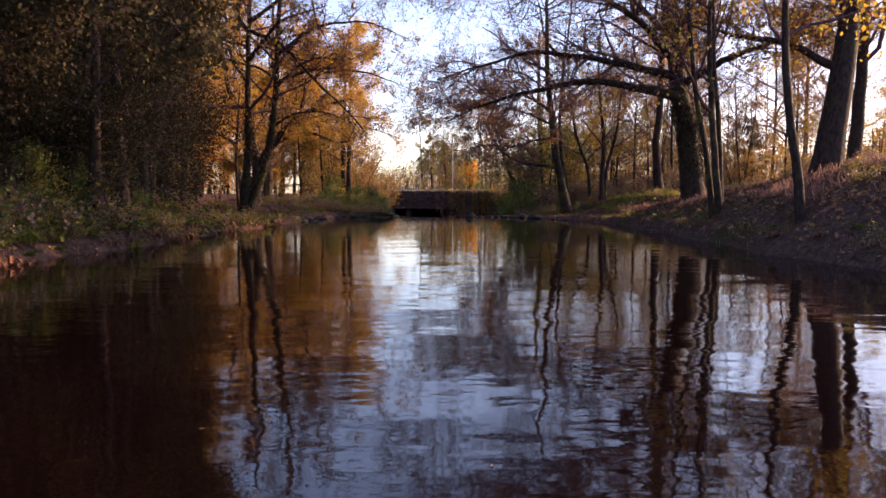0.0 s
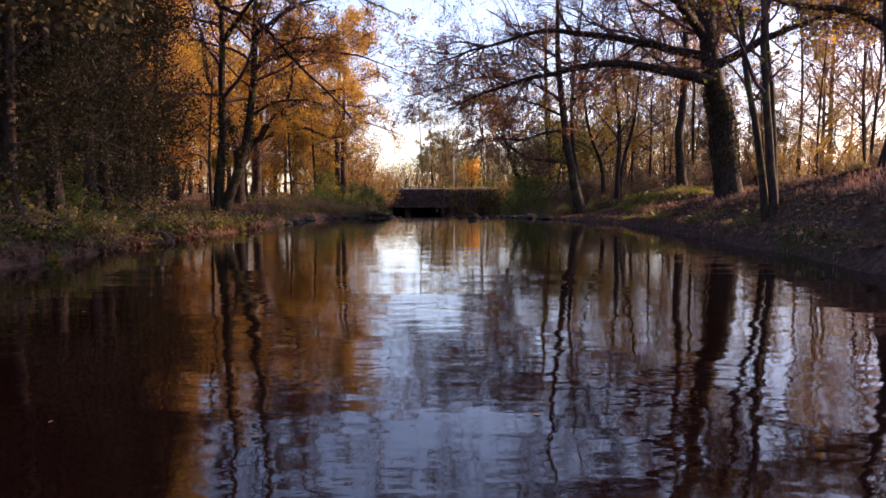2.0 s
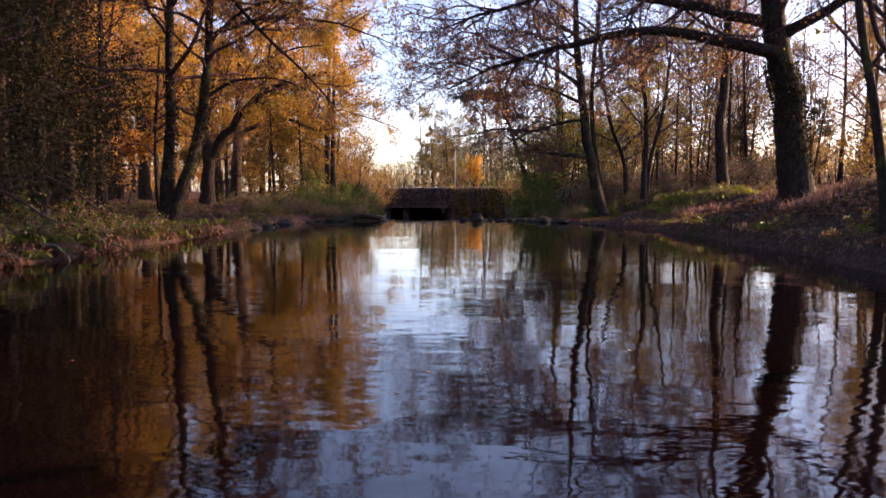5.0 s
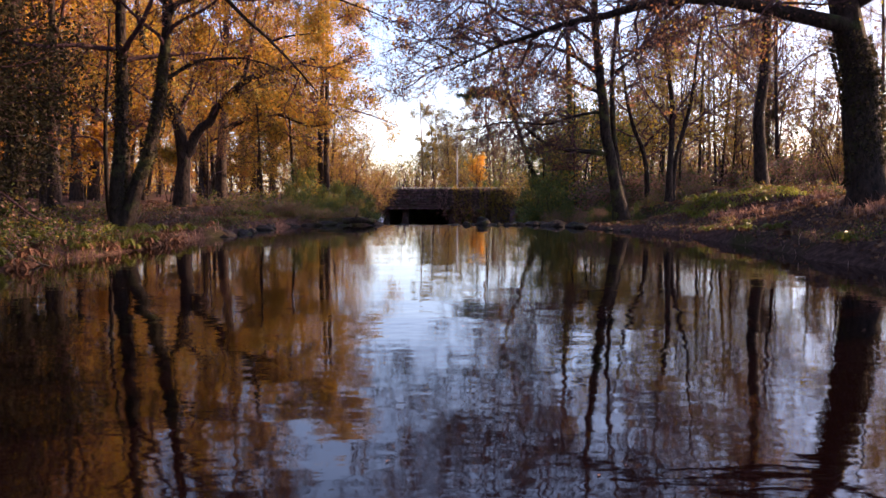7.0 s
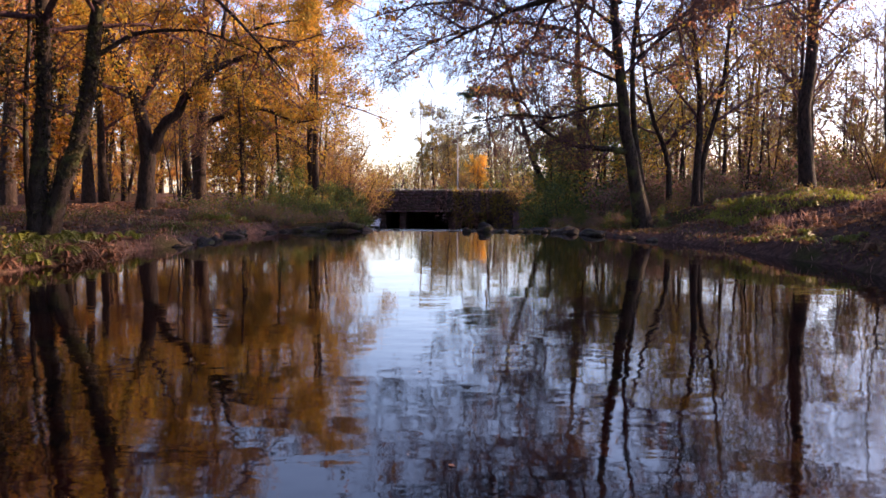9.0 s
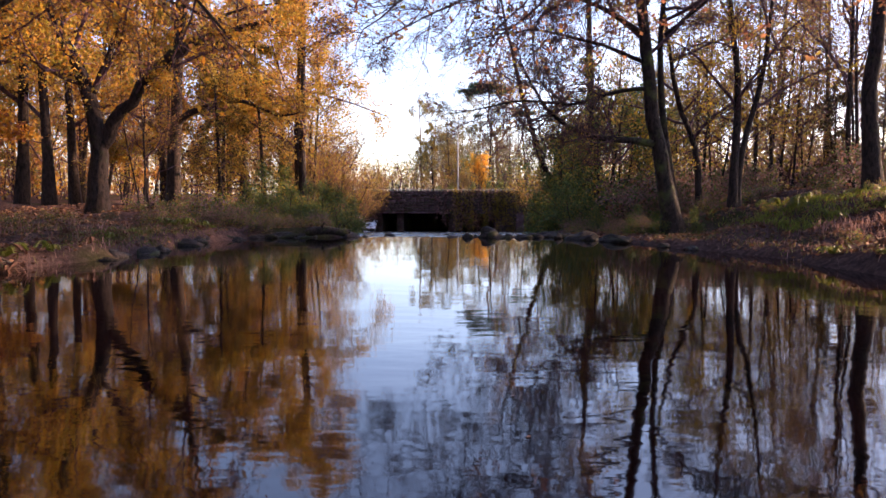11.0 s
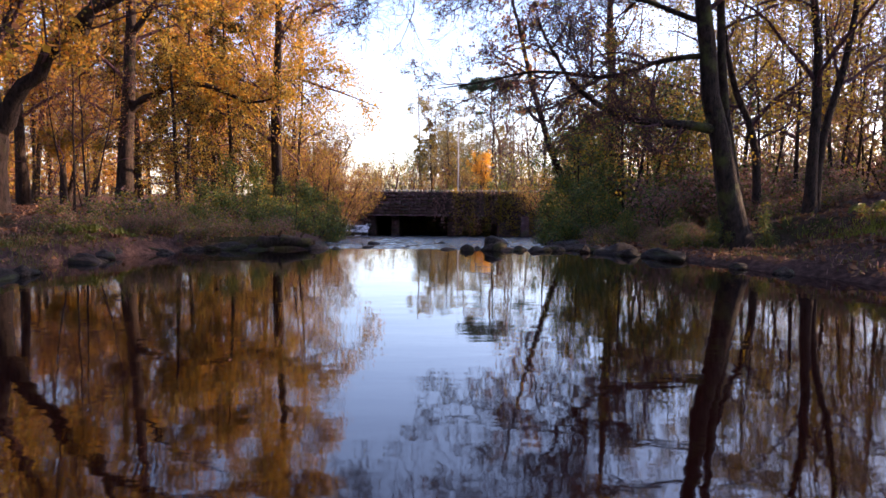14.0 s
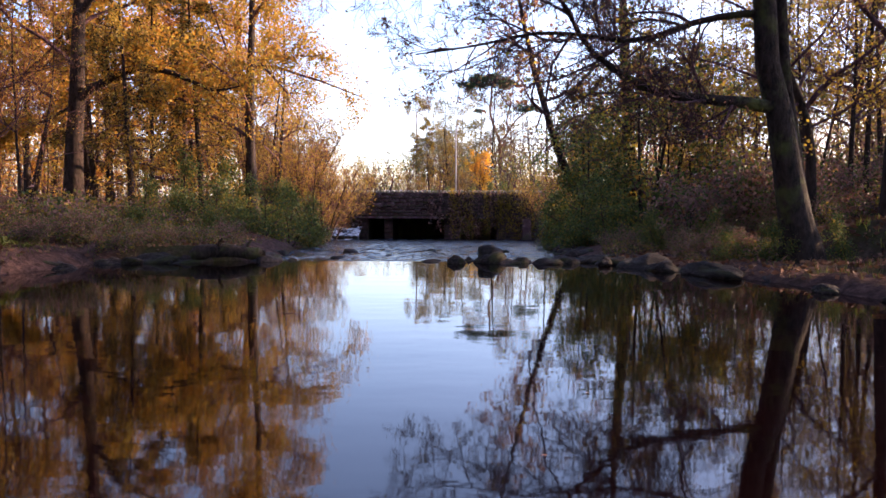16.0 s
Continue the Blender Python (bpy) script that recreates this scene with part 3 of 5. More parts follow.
big_oak = tree("oak_tree", (10.75, 31.0, 1.2), [(OAK_STEM, 0.50, 0.12)], OAK,
    "massive oak with thick ivy-clad trunk and spreading limbs over the water", seed=3, bark=BARK,
    leaf=[(RUST, 24000, 0.055), (YELLOW, 3000, 0.05), (OLIVE, 5000, 0.052)],
    limbs=[([(-0.55, 0, 4.5), (-1.7, 0, 4.75), (-2.8, -0.2, 4.95), (-4.7, -0.4, 5.2), (-6.6, -0.2, 4.9), (-8.5, 0.1, 4.4), (-10.6, 0.2, 3.5)], 0.21, 0.02),
           ([(-0.75, 0.1, 5.4), (-2.0, 0.2, 5.75), (-3.2, 0.2, 6.0), (-5.4, 0.5, 6.4), (-7.0, 0.6, 6.6), (-9.0, 0.5, 6.0), (-11.0, 0.4, 5.3)], 0.18, 0.02),
           ([(-0.8, 0.3, 6.0), (-2.5, -1.0, 7.4), (-5.0, -1.8, 8.6), (-8.0, -2.0, 9.0), (-10.5, -2.2, 8.6)], 0.17, 0.02),
           ([(-0.6, 0.2, 5.0), (1.0, -0.8, 6.0), (3.0, -2.0, 6.6), (5.5, -2.6, 7.2)], 0.18, 0.02),
           ([(-0.9, 0.5, 7.0), (-2.0, 2.0, 9.0), (-4.5, 3.0, 10.8), (-7.5, 3.4, 11.6)], 0.15, 0.02),
           ([(-0.9, 0.6, 8.0), (1.5, 2.0, 9.6), (4.0, 3.0, 10.6)], 0.14, 0.02),
           ([(-0.95, 0.7, 9.4), (-3.0, 1.0, 11.2), (-6.0, 1.4, 12.2), (-9.6, 1.4, 12.6)], 0.13, 0.015),
           ([(-1.0, 0.8, 10.0), (-2.6, -2.4, 12.0), (-5.2, -4.8, 13.0), (-8.4, -6.6, 13.0)], 0.13, 0.015),
           ([(-0.8, 0.9, 11.0), (-3.0, 2.6, 13.4), (-6.2, 4.2, 14.4), (-9.0, 5.4, 14.4)], 0.12, 0.015),
           ([(-0.95, 0.6, 8.6), (-3.0, -2.0, 9.8), (-6.5, -4.0, 10.0), (-10.0, -5.0, 9.0), (-12.5, -5.2, 8.2)], 0.13, 0.015)])
ivy_on(big_oak, [OAK_STEM], 0.2, 4.6, 3200, 0.47, DARK, 5, 0.06)

tree("alder_tree", (7.4, 42.4, 0.05), [
    ([(0, 0, 0), (-0.14, 0, 0.9), (-0.38, 0, 2.1), (-0.62, 0, 3.1), (-0.8, 0, 4.1), (-0.98, 0, 5.2), (-1.25, 0, 8), (-1.4, 0, 11), (-1.4, 0.1, 15)], 0.27, 0.05),
    ([(0.16, 0.2, 0), (0.05, 0.2, 1.2), (-0.16, 0.2, 2.3), (-0.36, 0.2, 3.3), (-0.52, 0.2, 4.3), (-0.55, 0.3, 6.3), (-0.3, 0.5, 9), (0.2, 0.7, 13)], 0.135, 0.04)],
    dict(flare=2.2, floor=2.5, n1=9, span=(0.3, 0.98), a1=(50, 90), l1=(0.25, 0.42), up=0.05, gnarl=0.18, n2=6, n3=6, n4=4, nm=25, lm=(0.2, 0.44), l2=(0.3, 0.6), droop=0.06, spread=0.10, shrink=0.4),
    "twin-stemmed mossy tree at the water's edge with long low limb", seed=11, bark=BARK_MOSS,
    leaf=[(YELLOW, 1300, 0.042), (RUST, 8500, 0.04), (OLIVE, 2400, 0.042)],
    limbs=[([(-0.6, 0, 3.15), (-1.3, -0.1, 3.2), (-1.85, -0.2, 3.3), (-2.4, -0.2, 3.28), (-2.95, -0.2, 3.4), (-3.5, -0.1, 3.68), (-4.0, 0, 4.1), (-4.4, 0, 4.6), (-4.6, 0, 5.1), (-4.9, 0, 5.7)], 0.12, 0.02),
           ([(-0.85, 0, 4.85), (-1.3, 0, 4.86), (-1.85, 0.2, 4.86), (-2.4, 0.2, 4.6), (-3.2, 0.2, 4.3), (-3.8, 0, 4.4), (-4.8, -0.2, 4.5), (-5.9, -0.4, 4.2), (-7.2, -0.5, 4.0)], 0.07, 0.012),
           ([(-0.95, 0, 6.4), (-3.0, -0.4, 7.5), (-6.0, -0.8, 7.6), (-8.0, -0.8, 6.7), (-9.5, -0.8, 5.9)], 0.08, 0.012),
           ([(-1.05, 0, 8.4), (-2.6, 0.6, 9.8), (-4.6, 1.0, 10.4)], 0.08, 0.012),
           ([(-0.4, 0.3, 6.5), (0.9, -0.2, 7.6), (2.4, -0.6, 8.2)], 0.07, 0.012),
           ([(-0.95, 0, 5.6), (-2.4, 0.8, 6.4), (-4.4, 1.4, 7.0), (-6.6, 1.6, 6.6)], 0.07, 0.012),
           ([(-1.0, 0, 7.4), (-2.8, -0.4, 8.6), (-5.2, -0.8, 8.8), (-7.4, -1.0, 8.0)], 0.07, 0.012)])

tree("alder_tree", (8.8, 22.7, 0.45), [
    ([(0, 0, -0.4), (-0.22, 0, 1.9), (-0.44, 0, 4.2), (-0.55, 0, 6.6), (-0.5, 0, 11)], 0.13, 0.03),
    ([(-0.12, 0.2, -0.4), (-0.36, 0.2, 1.9), (-0.8, 0.3, 4.2), (-1.02, 0.4, 6.5), (-1.3, 0.6, 10)], 0.11, 0.03),
    ([(0.15, 0.5, -0.4), (0.2, 0.6, 2.0), (0.02, 0.8, 4.6), (-0.1, 1.0, 7.0), (0.2, 1.2, 10)], 0.10, 0.03)],
    dict(n1=8, span=(0.35, 0.98), a1=(35, 75), l1=(0.2, 0.38), up=0.15, gnarl=0.17, n2=6, n3=5, n4=2, spread=0.1),
    "cluster of thin leaning stems at the foot of the bank", seed=21, bark=BARK_MOSS, leaf=[(YELLOW, 700, 0.09), (RUST, 500, 0.09)])

tree("young_tree", (8.3, 16.6, 0.75), [([(0.1, 0, -1.0), (-0.06, 0, 0.9), (-0.34, 0, 2.4), (-0.52, 0, 3.7), (-0.5, 0.1, 5.8), (-0.3, 0.2, 9)], 0.13, 0.03)],
    dict(n1=11, span=(0.45, 0.98), a1=(40, 80), l1=(0.2, 0.38), up=0.12, gnarl=0.18, n2=6, n3=5, n4=2, spread=0.1),
    "slim bare-stemmed young tree on the bracken bank", seed=23, bark=BARK, leaf=[(YELLOW, 900, 0.09), (OLIVE, 500, 0.09)])

tree("oak_tree", at_ground(12.5, 23.5, 0.3), [([(0, 0, 0), (0.05, 0, 1.2), (0.3, 0, 2.9), (0.6, 0.1, 4.5), (0.72, 0.3, 6.4), (1.0, 0.6, 10), (1.2, 0.8, 13)], 0.46, 0.12)],
    OAK, "dark thick-trunked oak leaning on top of the bank", seed=29, bark=BARK, leaf=[(YELLOW, 4000, 0.075), (RUST, 4500, 0.075)],
    limbs=[([(0.4, 0, 3.6), (-1.0, 0.6, 4.6), (-2.8, 1.2, 5.0), (-4.2, 1.5, 5.6)], 0.15, 0.02), ([(0.65, 0.2, 5.4), (-0.5, -0.6, 6.8), (-2.6, -1.2, 7.6)], 0.14, 0.02)])
tree("beech_tree", at_ground(17.1, 30.0, 0.3), [([(0, 0, 0), (0.0, 0, 2.4), (0.25, 0, 5.2), (0.26, 0.2, 8), (0.6, 0.4, 14)], 0.3, 0.08)],
    OAK, "tall brown-barked beech behind the bank", seed=31, bark=BARK, leaf=[(YELLOW, 2600, 0.075), (RUST, 2600, 0.075)])
tree("beech_tree", at_ground(11.95, 39.8, 0.1), [([(0, 0, 0), (-0.15, 0, 1.2), (-0.28, 0, 2.6), (-0.1, 0, 4.4), (0.0, 0, 6.2), (0.0, 0.1, 9), (0.2, 0.2, 15)], 0.23, 0.06)],
    dict(n1=15, span=(0.33, 0.98), a1=(40, 80), l1=(0.2, 0.36), up=0.1, gnarl=0.18, n2=7, n3=5, n4=2, spread=0.12),
    "straight smooth-barked tree rising from the grassy bank", seed=37, bark=BARK, leaf=[(RUST, 3600, 0.07), (YELLOW, 2000, 0.07)])
tree("maple_tree", at_ground(9.6, 43.6, 0.2), [
    ([(0, 0, 0), (0.04, 0, 1.6), (0.02, 0, 3.0), (0.12, 0, 4.6), (-0.2, 0.1, 6.4), (-0.3, 0.2, 9), (-0.1, 0.2, 11)], 0.15, 0.03),
    ([(0.16, 0.05, 0), (0.22, 0.05, 1.6), (0.34, 0.05, 2.7), (0.75, 0.1, 3.6), (0.95, 0.1, 4.8), (1.2, 0.2, 7), (1.5, 0.3, 10)], 0.12, 0.025)],
    dict(n1=10, span=(0.3, 0.98), a1=(40, 80), l1=(0.2, 0.34), up=0.1, gnarl=0.2, n2=5, n3=4, n4=1, spread=0.14),
    "forked maple on the bank with yellow-olive leaves", seed=61, bark=BARK, leaf=[(YELLOW, 2400, 0.055), (OLIVE, 1500, 0.055), (RUST, 900, 0.05)])
tree("hazel_tree", at_ground(9.5, 46.4, 0.2), [([(0, 0, 0), (-0.05, 0, 1.4), (-0.1, 0, 2.7), (-0.5, 0, 3.4), (-0.95, 0, 4.4), (-1.15, 0, 5.8), (-1.5, 0.1, 8), (-1.5, 0.2, 10)], 0.13, 0.03)],
    dict(n1=12, span=(0.25, 0.98), a1=(40, 85), l1=(0.22, 0.4), up=0.08, gnarl=0.22, n2=6, n3=5, n4=2, spread=0.14),
    "crooked young tree with thin gold and olive leaves", seed=67, bark=BARK, leaf=[(YELLOW, 2600, 0.06), (OLIVE, 1600, 0.055), (RUST, 500, 0.05)])
tree("ivy_tree", (8.5, 58.6, -0.5), [([(0, 0, 0), (-0.24, 0, 2.6), (-0.45, 0, 4.5), (-0.66, 0, 7.4), (-0.78, 0, 9.8), (-0.8, 0, 15)], 0.36, 0.06)],
    dict(n1=14, span=(0.3, 0.98), a1=(40, 85), l1=(0.2, 0.34), up=0.08, gnarl=0.2, n2=6, n3=5, n4=2, spread=0.14),
    "upright tree with ivy-wrapped trunk beside the rapids", seed=41, bark=BARK_MOSS, leaf=[(OLIVE, 2200, 0.09), (RUST, 900, 0.09)])
tree("leaning_tree", at_ground(7.6, 61.0, 0.4), [([(0, 0, 0), (-0.8, 0, 1.3), (-1.2, 0, 2.2), (-1.9, 0, 3.5), (-2.6, 0, 5.7), (-3.3, 0, 8.3), (-3.8, 0, 10.2), (-4.4, 0, 13)], 0.22, 0.05)],
    dict(n1=12, span=(0.4, 0.98), a1=(40, 85), l1=(0.2, 0.36), up=0.1, gnarl=0.2, n2=6, n3=5, n4=2, spread=0.12),
    "dark tree leaning over the stream from the bank", seed=43, bark=BARK, leaf=[(RUST, 1400, 0.11), (YELLOW, 500, 0.11)])

twin = tree("ivy_tree", (-8.95, 32.2, 0.35), [
    ([(0, 0, 0), (0.08, 0, 1.4), (0.3, 0, 2.9), (0.34, 0, 4.2), (0.26, 0, 5.6), (0.35, 0.1, 7.4), (0.5, 0.2, 12)], 0.20, 0.06),
    ([(0.12, 0.05, 0), (0.5, 0.05, 1.3), (0.92, 0.05, 2.2), (1.25, 0.05, 3.3), (1.5, 0.05, 4.9), (1.55, 0.1, 7), (1.9, 0.2, 12)], 0.20, 0.06),
    ([(-0.15, 0.2, 0), (-0.35, 0.3, 1.4), (-0.4, 0.4, 3), (-0.2, 0.5, 6)], 0.08, 0.03)],
    dict(n1=11, span=(0.35, 0.98), a1=(40, 80), l1=(0.25, 0.42), up=0.08, gnarl=0.22, n2=6, n3=5, n4=3, nm=13, floor=2.6, spread=0.12),
    "two dark ivy-clad trunks growing from one foot at the water", seed=47, bark=BARK_MOSS, leaf=[(GOLD, 3600, 0.075), (RUST, 3600, 0.07), (OLIVE, 1500, 0.075)],
    limbs=[([(0.45, 0.2, 10.6), (-0.4, 0, 9.2), (0.37, -0.1, 8.15), (1.07, -0.2, 8.1), (1.77, -0.2, 8.2), (2.45, -0.2, 7.1), (3.38, -0.2, 6.15), (4.66, -0.2, 5.0), (5.6, -0.2, 3.9)], 0.12, 0.02), ([(1.45, 0.05, 5.8), (2.4, 0.1, 6.9), (3.6, 0.2, 7.4), (5.2, 0.3, 7.0)], 0.08, 0.012),
           ([(0.4, 0.1, 7.2), (2.0, -1.2, 8.6), (4.2, -2.0, 9.0)], 0.1, 0.012),
           ([(1.5, 0.1, 6.2), (3.4, 0.3, 6.9), (5.6, 0.4, 6.7), (7.6, 0.4, 5.9)], 0.07, 0.012),
           ([(0.4, 0.1, 8.8), (3.0, -0.6, 10.4), (6.2, -1.0, 10.6), (8.8, -1.2, 9.8)], 0.09, 0.012),
           ([(1.3, 0.05, 4.2), (2.2, 0.4, 4.9), (3.6, 0.8, 5.0), (5.0, 1.0, 4.4)], 0.06, 0.012),
           ([(1.6, 0.1, 7.4), (3.4, 0.4, 8.8), (5.6, 0.6, 9.0), (7.4, 0.6, 8.2)], 0.09, 0.012)])
ivy_on(twin, [[(0, 0, 0), (0.08, 0, 1.4), (0.3, 0, 2.9), (0.34, 0, 4.2), (0.26, 0, 5.6)], [(0.12, 0.05, 0), (0.5, 0.05, 1.3), (0.92, 0.05, 2.2), (1.25, 0.05, 3.3), (1.5, 0.05, 4.9)]], 0.2, 5.2, 1100, 0.195, DARK, 6, 0.06)
tree("oak_tree", (-11.55, 44.2, 0.85), [
    ([(0, 0, 0), (0.1, 0, 1.5), (0.14, 0, 2.9), (-0.12, 0, 3.8), (-0.2, 0, 4.6), (-0.5, 0, 5.2), (-1.0, 0, 5.8), (-1.5, 0.2, 7), (-2.0, 0.4, 10)], 0.34, 0.07)],
    dict(n1=12, span=(0.4, 0.98), a1=(35, 80), l1=(0.3, 0.5), up=0.1, gnarl=0.22, n2=5, n3=5, n4=2, nm=11, spread=0.14),
    "forked oak with gold leaves on the low bank", seed=53, bark=BARK, leaf=[(GOLD, 12000, 0.065), (OLIVE, 7000, 0.065)],
    limbs=[([(0.05, 0, 2.3), (0.5, 0, 3.0), (1.4, 0, 4.1), (2.2, 0, 5.05), (2.9, 0.1, 5.7), (3.8, 0.1, 6.05), (4.8, 0.2, 6.3), (6.0, 0.2, 6.6)], 0.24, 0.06),
           ([(2.5, 0, 4.9), (3.0, 0, 6.2), (3.2, 0.2, 8.0), (4.0, 0.4, 10.5)], 0.12, 0.02),
           ([(0.0, 0, 4.2), (0.6, 0.6, 6.2), (0.9, 1.0, 9)], 0.12, 0.02)])
tree("oak_tree", (-13.9, 57.0, 0.5), [([(0, 0, 0), (0.06, 0, 2.1), (0.2, 0, 4.3), (0.33, 0, 6.5), (0.45, 0, 8.6), (0.6, 0, 11), (0.7, 0, 16)], 0.38, 0.08)],
    dict(n1=14, span=(0.35, 0.98), a1=(45, 85), l1=(0.3, 0.46), up=0.08, gnarl=0.22, n2=5, n3=5, n4=2, nm=11, spread=0.16),
    "tall oak with one long bent limb and gold leaves", seed=59, bark=BARK, leaf=[(GOLD, 14000, 0.075), (OLIVE, 9000, 0.075), (YELLOW, 4000, 0.075)],
    limbs=[([(0.25, 0, 4.7), (1.2, 0, 5.5), (2.0, 0, 6.0), (3.0, 0, 6.05), (4.3, 0, 5.85), (4.95, 0, 5.4), (5.7, 0, 5.05), (6.7, 0, 5.4)], 0.19, 0.03),
           ([(0.4, 0, 8), (2.0, -0.6, 9.6), (4.2, -1, 10.4), (6.6, -1, 10.6)], 0.15, 0.02), ([(0.1, 0, 4.6), (-1.2, 0, 3.9), (-2.6, 0, 3.7), (-3.2, 0, 3.2)], 0.07, 0.02)])

# ---- trees of the wood, built once and copied ----
BARE = dict(lite=True, n1=14, span=(0.22, 0.98), a1=(30, 75), l1=(0.26, 0.44), up=0.1, gnarl=0.22, n2=7, n3=6, n4=2, spread=0.12)
FULL = dict(lite=True, n1=13, span=(0.22, 0.98), a1=(40, 85), l1=(0.28, 0.45), up=0.08, gnarl=0.22, n2=6, n3=6, spread=0.26)
far = (0, -400, 0)
gold_a = tree("oak_tree", far, [([(0, 0, 0), (0.2, 0.1, 4), (-0.1, 0, 9), (0.2, 0, 15)], 0.26, 0.05)], FULL, "gold-leaved oak standing in the wood", group="woodland trees", seed=101, leaf=[(GOLD, 7500, 0.085), (OLIVE, 4800, 0.085), (YELLOW, 3000, 0.085)])
gold_b = tree("beech_tree", far, [([(0, 0, 0), (-0.3, 0.1, 4), (0.1, 0.2, 9), (-0.2, 0, 14)], 0.2, 0.05), ([(0.1, 0.1, 0), (0.8, 0.3, 4), (1.3, 0.4, 9), (1.6, 0.4, 12)], 0.14, 0.04)], dict(FULL, n1=7), "two-stemmed orange beech in the wood", group="woodland trees", seed=103, leaf=[(GOLD, 7000, 0.09), (RUST, 3600, 0.09)])
olive_a = tree("ash_tree", far, [([(0, 0, 0), (0.1, 0, 4), (0.3, 0, 8), (0.2, 0, 12)], 0.13, 0.03)], FULL, "slender ash with thin olive and yellow leaves", group="woodland trees", seed=107, leaf=[(OLIVE, 3600, 0.075), (YELLOW, 900, 0.075), (RUST, 1200, 0.07)])
bare_a = tree("ash_tree", far, [([(0, 0, 0), (0.25, 0.1, 2), (0.1, 0.3, 4), (-0.6, 0.1, 7), (-0.2, 0, 10), (0.5, 0, 15)], 0.11, 0.02)], BARE, "thin half-bare ash with few brown leaves", group="woodland trees", seed=109, leaf=[(RUST, 3400, 0.055), (YELLOW, 500, 0.055), (OLIVE, 1200, 0.055)])
bare_b = tree("birch_tree", far, [([(0, 0, 0), (-0.4, 0, 2), (-0.3, 0.2, 5), (-0.9, 0.1, 8), (-0.5, 0, 13)], 0.075, 0.015), ([(0.2, 0.1, 0), (0.5, 0.1, 3), (1.2, 0.2, 6), (1.0, 0.2, 11)], 0.06, 0.015)], dict(BARE, n1=8), "thin bare birch with two stems", group="woodland trees", seed=113, bark=BARK, leaf=[(YELLOW, 450, 0.055), (RUST, 2000, 0.055), (OLIVE, 900, 0.055)])
evergreen = tree("holly_tree", far, [([(0, 0, 0), (0.1, 0, 3), (-0.1, 0, 7), (0.0, 0, 13)], 0.17, 0.03)], dict(n1=26, lite=True, span=(0.03, 0.98), a1=(50, 95), l1=(0.18, 0.31), up=0.02, gnarl=0.2, n2=5, n3=4, spread=0.26), "dark evergreen holly with dull leaves, also for shaded brown trees", group="holly trees", seed=127, leaf=[(DARK, 24000, 0.065), (OLIVE, 250, 0.05), (BRACKEN, 700, 0.05)])
conifer = tree("spruce_tree", far, [([(0, 0, 0), (0.05, 0, 4), (0, 0, 9), (0, 0, 14)], 0.17, 0.02)], dict(n1=46, lite=True, span=(0.12, 0.99), a1=(75, 100), l1=(0.16, 0.24), up=-0.05, gnarl=0.08, n2=6, n3=3, spread=0.10, shrink=0.8, droop=0.25), "spruce with drooping olive-brown boughs", group="spruces", seed=131, leaf=[(OLIVE, 6500, 0.085), (DARK, 3500, 0.085), (GOLD, 1200, 0.085)])
far_bare = tree("ash_tree", far, [([(0, 0, 0), (0.1, 0, 4), (-0.2, 0, 9), (0.0, 0, 14)], 0.13, 0.03)], dict(BARE, n1=14, n2=6, n3=6, n4=0, spread=0.25), "thin half-bare ash seen across the stream", group="woodland trees", seed=211, leaf=[(HAZY, 1300, 0.09), (RUST, 200, 0.09)])
far_olive = tree("ash_tree", far, [([(0, 0, 0), (-0.1, 0, 4), (0.2, 0, 8), (0.1, 0, 12)], 0.13, 0.03)], dict(FULL, n1=11, n2=5, n3=4), "slender olive-leaved tree seen across the stream", group="woodland trees", seed=223, leaf=[(HAZY, 2400, 0.115), (OLIVE, 500, 0.115)])
far_gold = tree("oak_tree", far, [([(0, 0, 0), (0.2, 0, 4), (-0.1, 0, 9), (0.2, 0, 14)], 0.22, 0.04)], dict(FULL, n1=11, n2=5, n3=4), "gold oak deep in the wood", group="woodland trees", seed=227, leaf=[(GOLD, 3000, 0.15), (OLIVE, 900, 0.15)])
maple = tree("maple_tree", far, [([(0, 0, 0), (-0.4, 0, 1.6), (-1.0, 0.1, 4.2)], 0.06, 0.015), ([(0.1, 0, 0), (0.3, 0.2, 2.0), (0.5, 0.3, 5.2)], 0.06, 0.015)], dict(n1=11, lite=True, span=(0.12, 0.98), a1=(45, 90), l1=(0.35, 0.55), up=0.02, gnarl=0.2, n2=5, n3=4, spread=0.16, droop=0.06), "young maple still green above the rapids", group="green maples", seed=229, leaf=[(GREEN, 1100, 0.085), (OLIVE, 700, 0.08), (YELLOW, 250, 0.08)])
sapling = tree("sapling", far, [([(0, 0, 0), (0.2, 0, 1.5), (0.1, 0.1, 4.5)], 0.035, 0.01), ([(0.2, 0.2, 0), (0.6, 0.4, 1.5), (0.9, 0.6, 3.6)], 0.03, 0.01), ([(-0.1, 0.1, 0), (-0.4, 0.2, 1.5), (-0.9, 0.2, 3.8)], 0.03, 0.01)],
               dict(n1=6, lite=True, span=(0.12, 0.98), a1=(30, 70), l1=(0.3, 0.5), up=0.1, gnarl=0.2, n2=4, n3=3, spread=0.14), "thin sapling with yellow and olive leaves", group="saplings", seed=157, leaf=[(OLIVE, 450, 0.075), (YELLOW, 200, 0.075), (RUST, 250, 0.075)])
